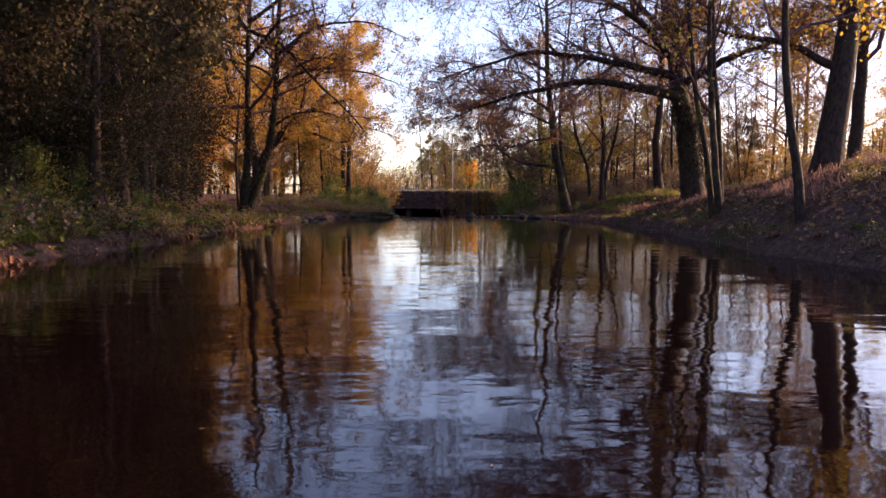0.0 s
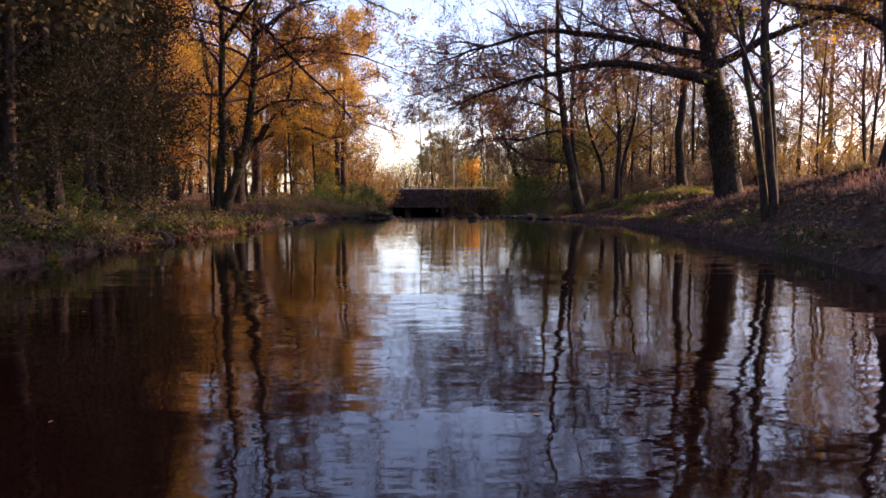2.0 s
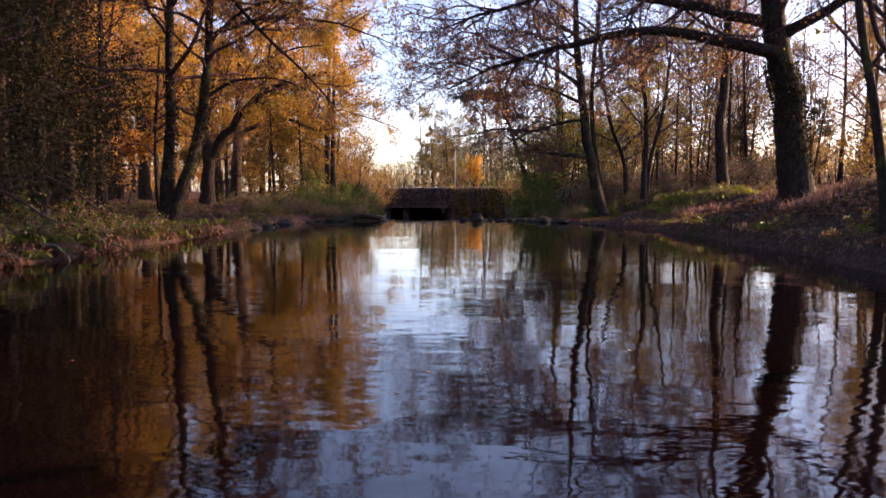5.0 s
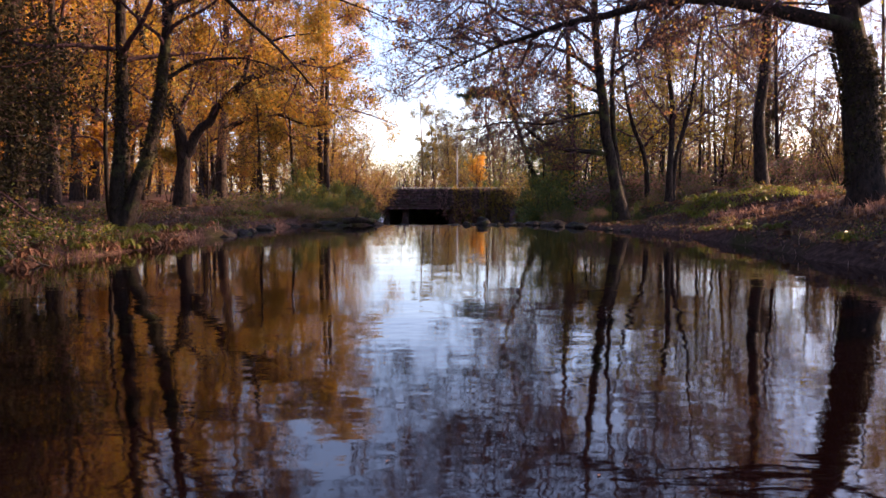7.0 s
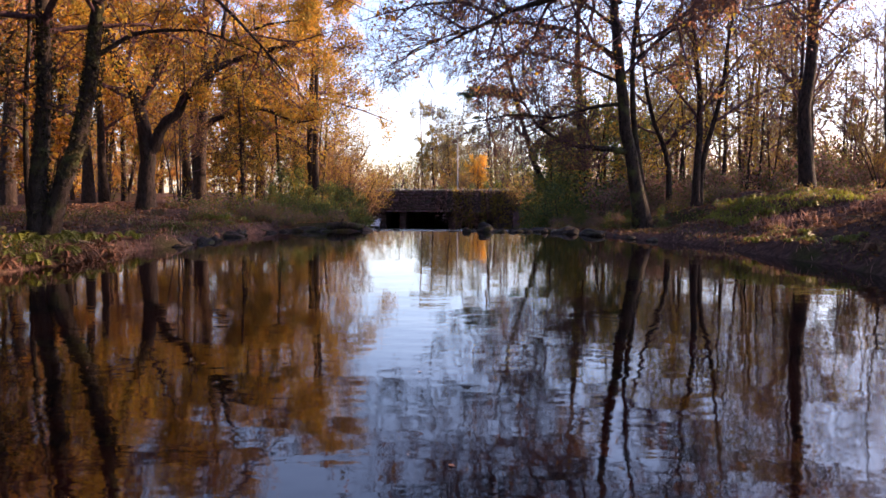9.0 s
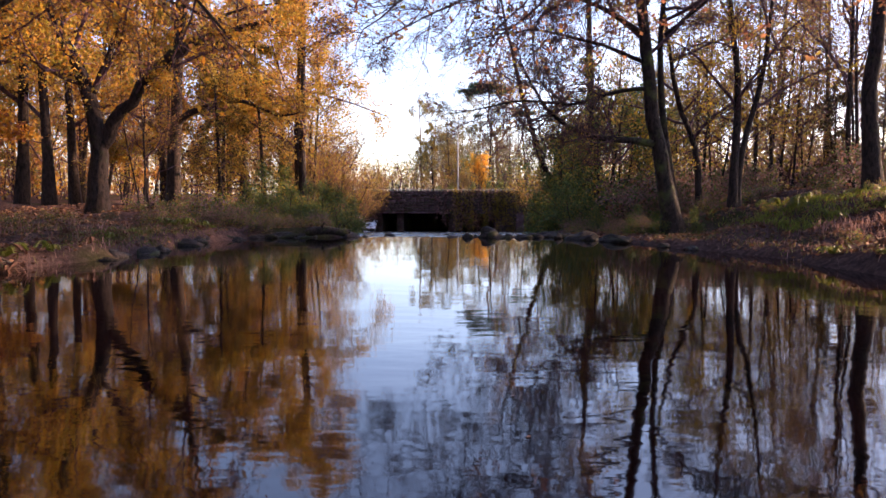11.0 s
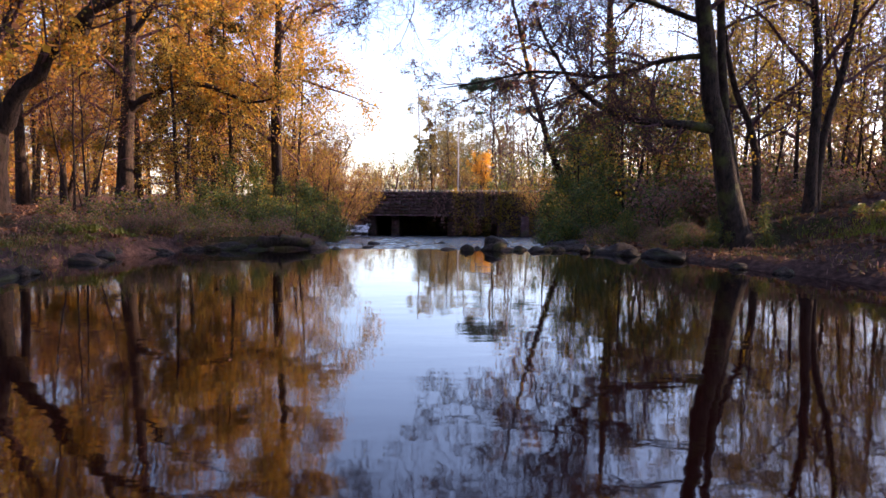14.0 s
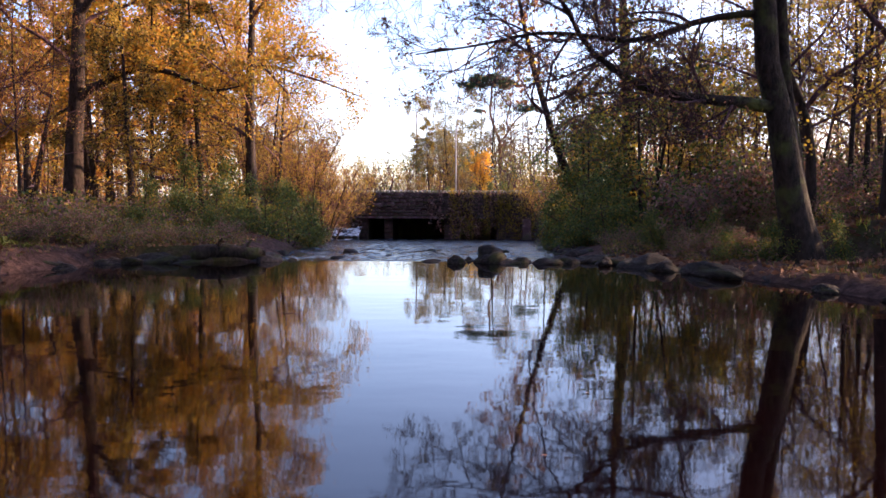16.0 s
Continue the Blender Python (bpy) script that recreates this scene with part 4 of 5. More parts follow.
sapling_gold = tree("sapling", far, [([(0, 0, 0), (0.1, 0, 1.5), (-0.2, 0.1, 5)], 0.04, 0.01), ([(0.2, 0.2, 0), (0.7, 0.3, 1.5), (1.1, 0.6, 4)], 0.03, 0.01)],
               dict(n1=9, lite=True, span=(0.1, 0.98), a1=(40, 80), l1=(0.3, 0.5), up=0.05, gnarl=0.2, n2=4, n3=3, spread=0.16), "young beech sapling full of orange leaves", group="saplings", seed=163, leaf=[(GOLD, 1200, 0.115), (RUST, 400, 0.115)])
shrub_a = tree("hazel_bush", far, [([(0, 0, 0), (-0.5, 0, 1.2), (-1.5, 0.2, 3.0)], 0.05, 0.012), ([(0.1, 0, 0), (0.1, 0.2, 1.5), (0.3, 0.3, 3.6)], 0.05, 0.012), ([(0.2, 0, 0), (0.8, -0.2, 1.3), (1.8, -0.3, 2.8)], 0.05, 0.012), ([(0, 0.1, 0), (-0.2, 0.6, 1.5), (-0.6, 1.4, 3.0)], 0.05, 0.012)],
               dict(n1=7, lite=True, span=(0.15, 0.98), a1=(20, 55), l1=(0.35, 0.6), up=0.12, gnarl=0.15, n2=7, n3=5, spread=0.1), "many-stemmed hazel bush with thin yellow leaves", "bush", "hazel bushes", 137, leaf=[(OLIVE, 4200, 0.03), (RUST, 2400, 0.03), (YELLOW, 1000, 0.03)])
shrub_b = tree("laurel_bush", far, [([(0, 0, 0), (-0.5, 0, 0.7), (-1.3, 0.2, 1.1)], 0.04, 0.012), ([(0.1, 0, 0), (0.1, 0.2, 0.9), (0.4, 0.3, 2.3)], 0.04, 0.012), ([(0.2, 0, 0), (0.6, -0.2, 0.5), (1.2, -0.3, 0.8)], 0.04, 0.012)],
               dict(n1=7, lite=True, span=(0.1, 0.98), a1=(30, 80), l1=(0.4, 0.7), up=0.05, gnarl=0.15, n2=4, n3=3, spread=0.2, droop=0.12), "leafy green bush at the waterside", "bush", "green bushes", 139, leaf=[(GREEN, 3000, 0.065), (OLIVE, 550, 0.065)])
bramble = tree("bramble_bush", far, [([(0, 0, 0), (-0.4, 0, 0.5), (-1.0, 0.2, 0.35)], 0.015, 0.006), ([(0.1, 0, 0), (0.1, 0.4, 0.6), (0.3, 1.0, 0.4)], 0.015, 0.006), ([(0.2, 0, 0), (0.6, -0.2, 0.55), (1.1, -0.4, 0.3)], 0.015, 0.006)],
               dict(n1=6, lite=True, span=(0.1, 0.98), a1=(40, 90), l1=(0.4, 0.7), up=0.05, gnarl=0.2, n2=4, n3=2, spread=0.13, droop=0.15), "low tangle of brambles with green and brown leaves", "bush", "brambles", 149, leaf=[(GREEN, 350, 0.07), (OLIVE, 250, 0.07), (BRACKEN, 350, 0.07)])
red_shrub = tree("bracken_bush", far, [([(0, 0, 0), (-0.4, 0, 0.6), (-1.0, 0.2, 0.8)], 0.015, 0.006), ([(0.1, 0, 0), (0.1, 0.4, 0.8), (0.3, 1.0, 1.0)], 0.015, 0.006), ([(0.2, 0, 0), (0.6, -0.2, 0.7), (1.1, -0.4, 0.9)], 0.015, 0.006)],
               dict(n1=6, lite=True, span=(0.1, 0.98), a1=(30, 80), l1=(0.4, 0.7), up=0.05, gnarl=0.2, n2=4, n3=2, spread=0.15, droop=0.1), "mound of red-brown bracken on the bank", "bush", "bracken", 151, leaf=[(BRACKEN, 1200, 0.055), (RUST, 350, 0.05), (GREEN, 700, 0.055)])

rust_tall = tree("beech_tree", far, [([(0, 0, 0), (0.2, 0.1, 5), (-0.2, 0, 11), (0.2, 0.2, 20)], 0.27, 0.05)], dict(lite=True, n1=22, span=(0.26, 0.98), a1=(35, 80), l1=(0.22, 0.36), up=0.1, gnarl=0.2, n2=6, n3=6, n4=2, spread=0.16), "tall beech with a thinning rust-coloured crown, some unseen for shade", group="woodland trees", seed=241, leaf=[(RUST, 4600, 0.075), (OLIVE, 1600, 0.075), (YELLOW, 1400, 0.075)])

rng = random.Random(7)


def plant(what, x, y, scale=1.0, sink=0.12, turn=None):
    turn = rng.uniform(0, 360) if turn is None else turn
    m = pose(x, y, float(height(x, y)) - sink * scale, rng.uniform(-3, 3), rng.uniform(-3, 3), turn)
    ob = copy_thing(what, m)
    ob.scale = (scale, scale, scale * rng.uniform(0.9, 1.1))
    return ob


def scatter(kinds, n, xr, yr, scale, clear=1.6):
    done = []
    for _ in range(n * 12):
        if len(done) == n:
            break
        x, y = rng.uniform(*xr), rng.uniform(*yr)
        if all((x - a) ** 2 + (y - b) ** 2 > clear ** 2 for a, b in done):
            done.append((x, y))
            plant(rng.choice(kinds), x, y, rng.uniform(*scale))


# left wood
scatter([gold_a, gold_b, gold_a, gold_a], 15, (-34, -14.8), (45, 66), (1.05, 1.45), 3.0)
scatter([far_gold, far_gold, far_olive, gold_b], 15, (-42, -15), (66, 100), (0.9, 1.25), 3.2)
scatter([evergreen], 4, (-14.5, -12), (22, 30), (0.9, 1.2), 1.8)
# The last four replace brown trees, their shade put into dark leaves.
for x, y, s in ((-9.2, 19.0, 0.95), (-9.6, 21.6, 1.0), (-10.1, 24.4, 1.05), (-11.0, 27.0, 1.1), (-11.6, 29.8, 1.15), (-13.2, 32.2, 1.15), (-13.0, 25.5, 1.2)):
    plant(evergreen, x, y, s)
scatter([evergreen], 9, (-16, -11.4), (10, 30), (0.85, 1.25), 2.0)
scatter([evergreen], 5, (-15, -11), (1, 10), (1.1, 1.4), 2.2)
scatter([evergreen], 3, (-17, -13.6), (30, 35), (1.0, 1.3), 1.8)
scatter([evergreen, gold_b, gold_b], 6, (-26, -16), (18, 42), (0.9, 1.3), 3.0)
scatter([gold_b, gold_a], 4, (-22, -13.5), (35, 44), (0.8, 1.1), 2.5)
scatter([sapling_gold, sapling_gold, sapling], 30, (-40, -15), (36, 100), (0.7, 1.2), 1.8)
for x, y, s in ((-12.75, 61.5, 0.8), (-13.2, 68, 1.05), (-16.5, 64, 0.95), (-10.9, 55.5, 0.68), (-10.0, 60.5, 0.85)):
    plant(conifer, x, y, s)
for x, y, s in ((-10.6, 73, 1.15), (-13.5, 53, 0.7), (-12.2, 49.5, 0.6)):
    plant(bare_b, x, y, s)
plant(olive_a, -9.6, 72, 1.0)
plant(gold_a, -12.5, 76, 1.1)
plant(gold_b, -12.9, 66, 0.95)
# right wood
kept_state = rng.getstate()
# The last two stand out of view, added to shade the low bank.
for x, y, s in ((31.0, 62.0, 0.9), (22.0, 31.0, 1.0), (26.5, 36.5, 1.05)):
    plant(rust_tall, x, y, s)
for x, y, s in ((-13.5, 37.5, 0.72), (-19.0, 39.5, 0.85)):
    plant(rust_tall, x, y, s)
# Dark-leaved stand-ins for brown-olive trees that lie in shade.
for x, y, s in ((-15.5, 22.0, 1.2), (-16.0, 27.5, 1.2), (-17.0, 32.5, 1.2), (-14.5, 35.0, 1.05)):
    plant(evergreen, x, y, s)
plant(gold_a, -7.9, 60.5, 0.9)
plant(gold_a, -8.8, 64.0, 1.1)
plant(shrub_a, -7.7, 77.5, 1.7)
plant(shrub_a, -8.2, 81.5, 1.6)
for x, y, s in ((-1.7, 114.5, 0.8), (0.3, 117.0, 0.72), (-3.4, 118.0, 0.6)):
    plant(conifer, x, y, s)
for x, y, s in ((7.7, 54.5, 1.35), (9.2, 57.0, 1.3)):
    plant(maple, x, y, s)
for x, y, s in ((7.7, 49.6, 1.5), (8.8, 50.6, 1.8), (10.2, 48.6, 1.3)):
    plant(red_shrub, x, y, s)
for x, y in ((9.3, 39.6), (9.9, 40.1), (10.5, 39.4), (9.7, 40.9), (10.9, 40.4), (11.6, 39.0)):
    plant(bramble, x, y, 0.3)
rng.setstate(kept_state)
scatter([bare_a, bare_b, bare_a, olive_a, bare_b], 17, (13.0, 32), (43, 60), (0.7, 1.2), 2.3)
scatter([far_bare, bare_b, far_olive], 16, (11, 36), (60, 84), (0.8, 1.15), 2.2)
scatter([bare_a, bare_b], 2, (22, 34), (24, 40), (0.8, 1.0), 3.0)
scatter([olive_a, bare_b, bare_b], 4, (10, 13.5), (49, 58), (0.5, 0.8), 1.6)
scatter([sapling], 20, (13.5, 38), (36, 86), (0.6, 1.1), 1.5)
scatter([sapling], 4, (9.5, 13), (50, 60), (0.6, 0.9), 1.2)
scatter([olive_a, far_bare], 3, (15, 32), (48, 66), (0.5, 0.8), 2.4)
scatter([shrub_a], 5, (13.5, 30), (46, 62), (0.6, 0.9), 1.8)
scatter([red_shrub], 9, (13, 28), (40, 60), (0.9, 1.4), 1.6)
scatter([evergreen], 3, (17, 24), (50, 60), (0.35, 0.5), 2.2)
# beyond the bridge
scatter([far_olive, far_bare, far_olive, far_bare], 24, (-3.2, 22), (112, 138), (0.8, 1.2), 1.9)
scatter([sapling, shrub_a], 18, (-16, 22), (96, 112), (0.5, 0.9), 1.6)
scatter([far_gold, far_bare, far_olive], 8, (-45, -17), (100, 135), (0.8, 1.1), 4)
scatter([far_bare, far_bare, far_olive], 8, (20, 50), (90, 135), (0.8, 1.1), 4)
# Two rows added behind the arches to keep the openings dark.
for i in range(9):
    plant(shrub_b, -7.6 + i * 1.6, 92.9 + i * 0.6, 0.75)
    plant(shrub_b, -7.0 + i * 1.6, 94.0 + i * 0.6, 0.8)
# bushes
for x, y, s in ((5.9, 55.5, 1.0), (6.5, 58, 1.15), (6.3, 60.5, 1.0), (7.4, 62.5, 1.1), (10.4, 57, 1.0), (8.6, 55.0, 0.9), (9.6, 60.5, 1.2), (8.4, 65.0, 1.3), (11.8, 55.5, 1.0), (12.5, 61.5, 1.1), (10.5, 66.0, 1.3)):
    plant(maple, x, y, s)
bank_state = rng.getstate()
for i in range(34):
    y = rng.uniform(41.0, 46.5)
    plant(rng.choice((bramble, bramble, red_shrub)), float(np.interp(y, LEFT_Y, LEFT_X)) - rng.uniform(0.35, 3.4), y, rng.uniform(0.25, 0.45))
for i in range(26):
    y = rng.uniform(42.0, 52.0)
    plant(rng.choice((bramble, shrub_b, red_shrub)), float(np.interp(y, RIGHT_Y, RIGHT_X)) + rng.uniform(0.8, 3.6), y, rng.uniform(0.25, 0.45))
rng.setstate(bank_state)
scatter([bramble], 14, (-9, -4.8), (44.8, 48.5), (0.35, 0.6), 0.6)
scatter([bramble, red_shrub], 12, (6.8, 12), (42.5, 51), (0.35, 0.65), 0.7)
for x, y, s in ((-8.3, 75.5, 1.7), (-10.5, 70, 1.7), (-8.6, 79.5, 1.7), (-9.8, 73, 2.0), (-9.6, 77.5, 2.1), (-11.0, 76, 2.2), (-12.3, 66, 1.0), (-9.8, 65, 0.9), (-11.5, 79, 1.4), (-10.2, 83, 1.8), (-9.9, 80.5, 1.9), (7.6, 78, 1.2), (8.4, 80.5, 1.3), (7.2, 74.5, 1.0), (8.6, 82, 1.0), (9.8, 76, 1.2), (11.6, 63, 0.8), (13.0, 66, 0.9)):
    plant(shrub_a, x, y, s)
for x, y, s in ((5.0, 53.2, 0.9), (6.2, 53.0, 1.0), (7.2, 54.6, 1.15), (5.7, 51.2, 0.75), (5.6, 55.5, 1.1), (6.3, 58.6, 1.3), (5.3, 57.5, 0.8), (7.4, 64, 1.4), (8.5, 70, 1.3), (-8.3, 60, 1.0), (-7.0, 56, 0.75), (-9.0, 55, 0.9), (-7.0, 52.5, 0.65), (-8.5, 50.5, 0.6), (-9.3, 63, 1.0), (-5.3, 56.6, 0.85), (-5.1, 58.4, 0.8), (-6.0, 60, 0.95), (-5.9, 54.8, 0.75), (-6.6, 62, 0.9), (-8.2, 66, 0.8), (-8.6, 68.5, 0.9)):
    plant(shrub_b, x, y, s)
for x, y, s in ((9.6, 52, 1.1), (10.8, 50, 1.1), (10.2, 54.5, 1.2), (9.6, 47.5, 0.8), (11.5, 47, 0.9), (12.2, 52, 1.2), (10.6, 60.5, 1.3), (11.8, 62, 1.3), (12.6, 59, 1.2)):
    plant(red_shrub, x, y, s)
scatter([red_shrub], 9, (11.5, 16), (12, 29), (0.3, 0.45), 0.8)
scatter([bramble], 6, (9.2, 12), (14, 34), (0.3, 0.5), 0.9)
scatter([bramble], 22, (-9.4, -8.1), (9, 31), (0.4, 0.75), 0.7)
scatter([shrub_b], 4, (-9.6, -8.8), (13, 27), (0.35, 0.5), 2.0)
scatter([bramble], 6, (8.0, 9.3), (10, 36), (0.25, 0.4), 0.9)
scatter([bramble], 26, (-13, -9.4), (13, 33), (0.7, 1.3), 0.8)
scatter([shrub_b], 9, (-14, -10.6), (14, 31), (0.6, 0.9), 1.3)
scatter([bramble], 16, (-12, -7.8), (44.5, 58), (0.6, 1.0), 0.9)
scatter([bramble], 6, (-13, -10.8), (33.5, 43), (0.35, 0.6), 0.9)
scatter([bramble], 9, (9.4, 15), (36, 50), (0.4, 0.65), 0.9)
for templ in (gold_a, gold_b, olive_a, bare_a, bare_b, evergreen, conifer, far_bare, far_olive, far_gold, maple, sapling, sapling_gold, shrub_a, shrub_b, bramble, red_shrub, rust_tall):
    for o in (*templ.children_recursive, templ):
        bpy.data.objects.remove(o)


# ---- far woods, rocks, plants ----
def far_wood(name, spots, label, leaf, size, seed):
    """A belt of distant trees too far off to be told apart."""
    g = np.random.default_rng(seed)
    lines, radii, pts = [], [], []
    for x, y, h in spots:
        z0 = float(height(x, y)) - 0.2
        for _ in range(5):
            bx, by = x + g.normal() * 1.5, y + g.normal() * 1.5
            top = np.array([bx + g.normal() * 0.8, by + g.normal() * 0.8, z0 + h * g.uniform(0.7, 1.0)])
            line = np.linspace((bx, by, z0), top, 5)
            line[1:] += g.normal(size=(4, 3)) * 0.25
            lines.append(line), radii.append(np.linspace(0.09, 0.02, 5))
        n = int(h * 15 / size)
        u = g.uniform(0.04, 1.0, n)
        r = (0.3 + 1.9 * np.sqrt(np.clip(1.05 - u, 0, 1))) * g.uniform(0.2, 1.1, n)
        a = g.uniform(0, 6.283, n)
        pts.append(np.stack([x + r * np.cos(a), y + r * np.sin(a), z0 + h * u], 1) + g.normal(size=(n, 3)) * 0.4)
    v, f = tubes([(np.array(lines), np.array(radii), 3)])
    root = tagged(new(name), label, "trees", kind="stuff")
    tagged(put("trunks", mesh_from("trunks", v, f, TWIG), root), kind="stuff")
    pts = np.concatenate(pts)
    pick = g.integers(0, len(leaf), len(pts))
    for k, m in enumerate(leaf):
        v, f = leaves_at(g, pts[pick == k], size)
        tagged(put("foliage", mesh_from("foliage", v, f, m), root), kind="stuff")


wr = random.Random(12)


def belt(n, xr, yr, hr):
    return [(wr.uniform(*xr), wr.uniform(*yr), wr.uniform(*hr)) for _ in range(n)]


far_wood("far_wood", belt(60, (-130, -20), (120, 175), (8, 14)) + belt(40, (-75, -42), (10, 120), (7, 13)), "belt of distant gold and olive trees on the skyline", (HAZY, GOLD, RUST), 0.3, 77)
far_wood("far_wood", belt(60, (18, 130), (120, 175), (8, 14)) + belt(18, (44, 75), (60, 120), (4, 9)), "belt of distant olive and brown trees on the skyline", (HAZY, HAZY, RUST), 0.3, 78)
far_wood("thicket", belt(44, (-44, -33), (36, 105), (3.5, 6)), "thicket of gold-leaved scrub deep in the wood", (GOLD, RUST, OLIVE), 0.2, 79)
far_wood("thicket", belt(60, (17, 42), (52, 100), (2.5, 5.0)), "thicket of brown and olive scrub deep in the wood", (BRACKEN, OLIVE, HAZY), 0.12, 80)
far_wood("thicket", belt(26, (11, 42), (61, 80), (1.8, 3.2)), "dark undergrowth of bramble and holly deep in the wood", (DARK, OLIVE, BRACKEN), 0.12, 83)
far_wood("thicket", belt(26, (-20, 20), (140, 175), (3.5, 7)) + belt(16, (-2, 24), (128, 150), (8, 11)), "hazy scrub and trees along the road", (HAZY, HAZY, OLIVE), 0.2, 81)
far_wood("thicket", belt(44, (-22, 24), (104, 126), (3.0, 5.5)), "rough hedge of olive and green scrub behind the bridge", (HAZY, OLIVE, GREEN), 0.13, 82)


def rock_mesh(seed, detail=3):
    bm = bmesh.new()
    bmesh.ops.create_icosphere(bm, subdivisions=detail, radius=1)
    off = Vector((seed * 7.3, seed * 3.1, seed * 1.7))
    for v in bm.verts:
        n = noise.noise(v.co * 1.1 + off) * 0.42 + noise.noise(v.co * 2.6 + off) * 0.16 + noise.noise(v.co * 6 + off) * 0.11 - max(0, v.co.z) * 0.3
        v.co *= 1 + n
        if v.co.z < -0.5:
            v.co.z = -0.5
    for f in bm.faces:
        f.smooth = True
    me = bpy.data.meshes.new("rock")
    bm.to_mesh(me), bm.free()
    me.materials.append(ROCK)
    return me


rock_meshes = [rock_mesh(i) for i in range(11)]


def rock(x, y, sx, sy, sz, seed, z=None, label="wet dark boulder lying in the weir"):
    ob = tagged(new("rock", rock_meshes[seed % 11]), label, "rock", "river rocks")
    base = float(height(x, y)) if z is None else z
    ob.location = (x, y, base + sz * 0.12)
    ob.scale = (sx, sy, sz)
    ob.rotation_euler = (0.1 * (seed % 3 - 1), 0.08 * (seed % 5 - 2), seed * 1.3)


rock(1.63, 43.65, 0.38, 0.33, 0.38, 3, 0.22, "dark mossy boulder standing on the weir crest")
rock(0.96, 43.45, 0.22, 0.19, 0.21, 8, 0.19)
rock(2.33, 43.65, 0.29, 0.26, 0.17, 9, 0.20)
rock(2.75, 43.35, 0.34, 0.26, 0.17, 10, 0.20)
rock(3.17, 43.65, 0.31, 0.26, 0.21, 7, 0.20)
rock(0.42, 43.65, 0.29, 0.17, 0.07, 3, 0.21)
rock(1.27, 44.05, 0.26, 0.17, 0.12, 4, 0.18)
rock(1.95, 43.35, 0.26, 0.26, 0.09, 5, 0.22)
for x, y, s, k in ((-5.9, 43.05, 0.37, 2), (-5.15, 43.25, 0.44, 5), (-5.5, 43.5, 0.33, 8), (-4.4, 43.45, 0.40, 3), (-3.0, 43.85, 0.40, 6), (-6.5, 42.4, 0.26, 9), (4.61, 42.70, 0.34, 4), (3.93, 43.60, 0.32, 7), (5.37, 41.50, 0.40, 10), (5.96, 40.50, 0.28, 1)):
    rock(x, y, s * 1.3, s * 0.8, s * 0.5, k, POND - 0.04, "large mossy rock at the water's edge")


def fallen_log(x0, y0, x1, y1, z, r):
    """A mossy log with a broken, slanted end and stubs of branches."""
    g = np.random.default_rng(91)
    ob = tagged(new("fallen_log"), "short mossy log lying on the rocks at the water's edge", "log")
    ob.location = (x0, y0, z)
    t = np.linspace(0, 1, 12)
    P = np.stack([(x1 - x0) * t, (y1 - y0) * t, 0.05 * np.sin(t * 5) + 0.06 * t], 1) + g.normal(size=(12, 3)) * 0.012
    R = r * (1 - 0.25 * t) * (1 + 0.06 * np.sin(t * 17))
    R[0], R[-1] = r * 0.55, r * 0.35
    v, f = tubes([(P[None], R[None], 12)])
    put("trunk", mesh_from("trunk", v, f, BARK_MOSS, True), ob)
    for k, a in ((4, 0.9), (8, -0.6)):
        q = np.stack([P[k], P[k] + np.array([0.05, -0.1 * a, 0.16]), P[k] + np.array([0.12, -0.16 * a, 0.26])])
        v, f = tubes([(q[None], np.array([[0.045, 0.035, 0.02]]), 7)])
        put("stub", mesh_from("stub", v, f, BARK_MOSS, True), ob)


fallen_log(-4.35, 43.3, -2.95, 43.62, POND + 0.16, 0.15)
rr = random.Random(31)
for side in (-1, 1):
    y = 44.1
    while y > 34.5:
        edge = float(np.interp(y, LEFT_Y, LEFT_X)) if side < 0 else float(np.interp(y, RIGHT_Y, RIGHT_X))
        s = rr.choice((0.14, 0.2, 0.26, 0.34, 0.5)) * (1.0 if y > 39 else 0.7)
        if side > 0 and y < 41 and rr.random() < 0.5:
            y -= 0.6
            continue
        rock(edge - side * rr.uniform(-0.25, 0.45), y, s * rr.uniform(0.9, 1.7), s * rr.uniform(0.5, 1.0), s * rr.uniform(0.35, 0.7), rr.randrange(200), POND + rr.uniform(-0.08, 0.04), "low dark rock along the water's edge")
        y -= rr.choice((0.1, 0.18, 0.3, 0.7)) * (1.0 if y > 40 else 1.7)
for i in range(26):
    y = rr.uniform(44.6, 66)
    side = rr.choice((-1, 1))
    edge = float(np.interp(y, LEFT_Y, LEFT_X)) if side < 0 else float(np.interp(y, RIGHT_Y, RIGHT_X))
    s = rr.uniform(0.2, 0.5)
    rock(edge + rr.uniform(-0.6, 0.6), y, s * 1.2, s, s * 0.6, rr.randrange(50), float(level(y)), "wet stone beside the rapids")
for i in range(5):
    y = rr.uniform(45.2, 60)
    s = rr.uniform(0.12, 0.28)
    rock(rr.uniform(-3, 4), y, s * 1.3, s, s * 0.6, rr.randrange(50), float(level(y)) - 0.02, "small wet stone breaking the rapids")


def ground_points(g, n, xr, yr, lo=-9, hi=99):
    x, y = g.uniform(*xr, n), g.uniform(*yr, n)
    d = np.maximum(np.interp(y, LEFT_Y, LEFT_X) - x, x - np.interp(y, RIGHT_Y, RIGHT_X))
    k = (d > lo) & (d < hi)
    x, y = x[k], y[k]
    return np.stack([x, y, height(x, y)], 1)


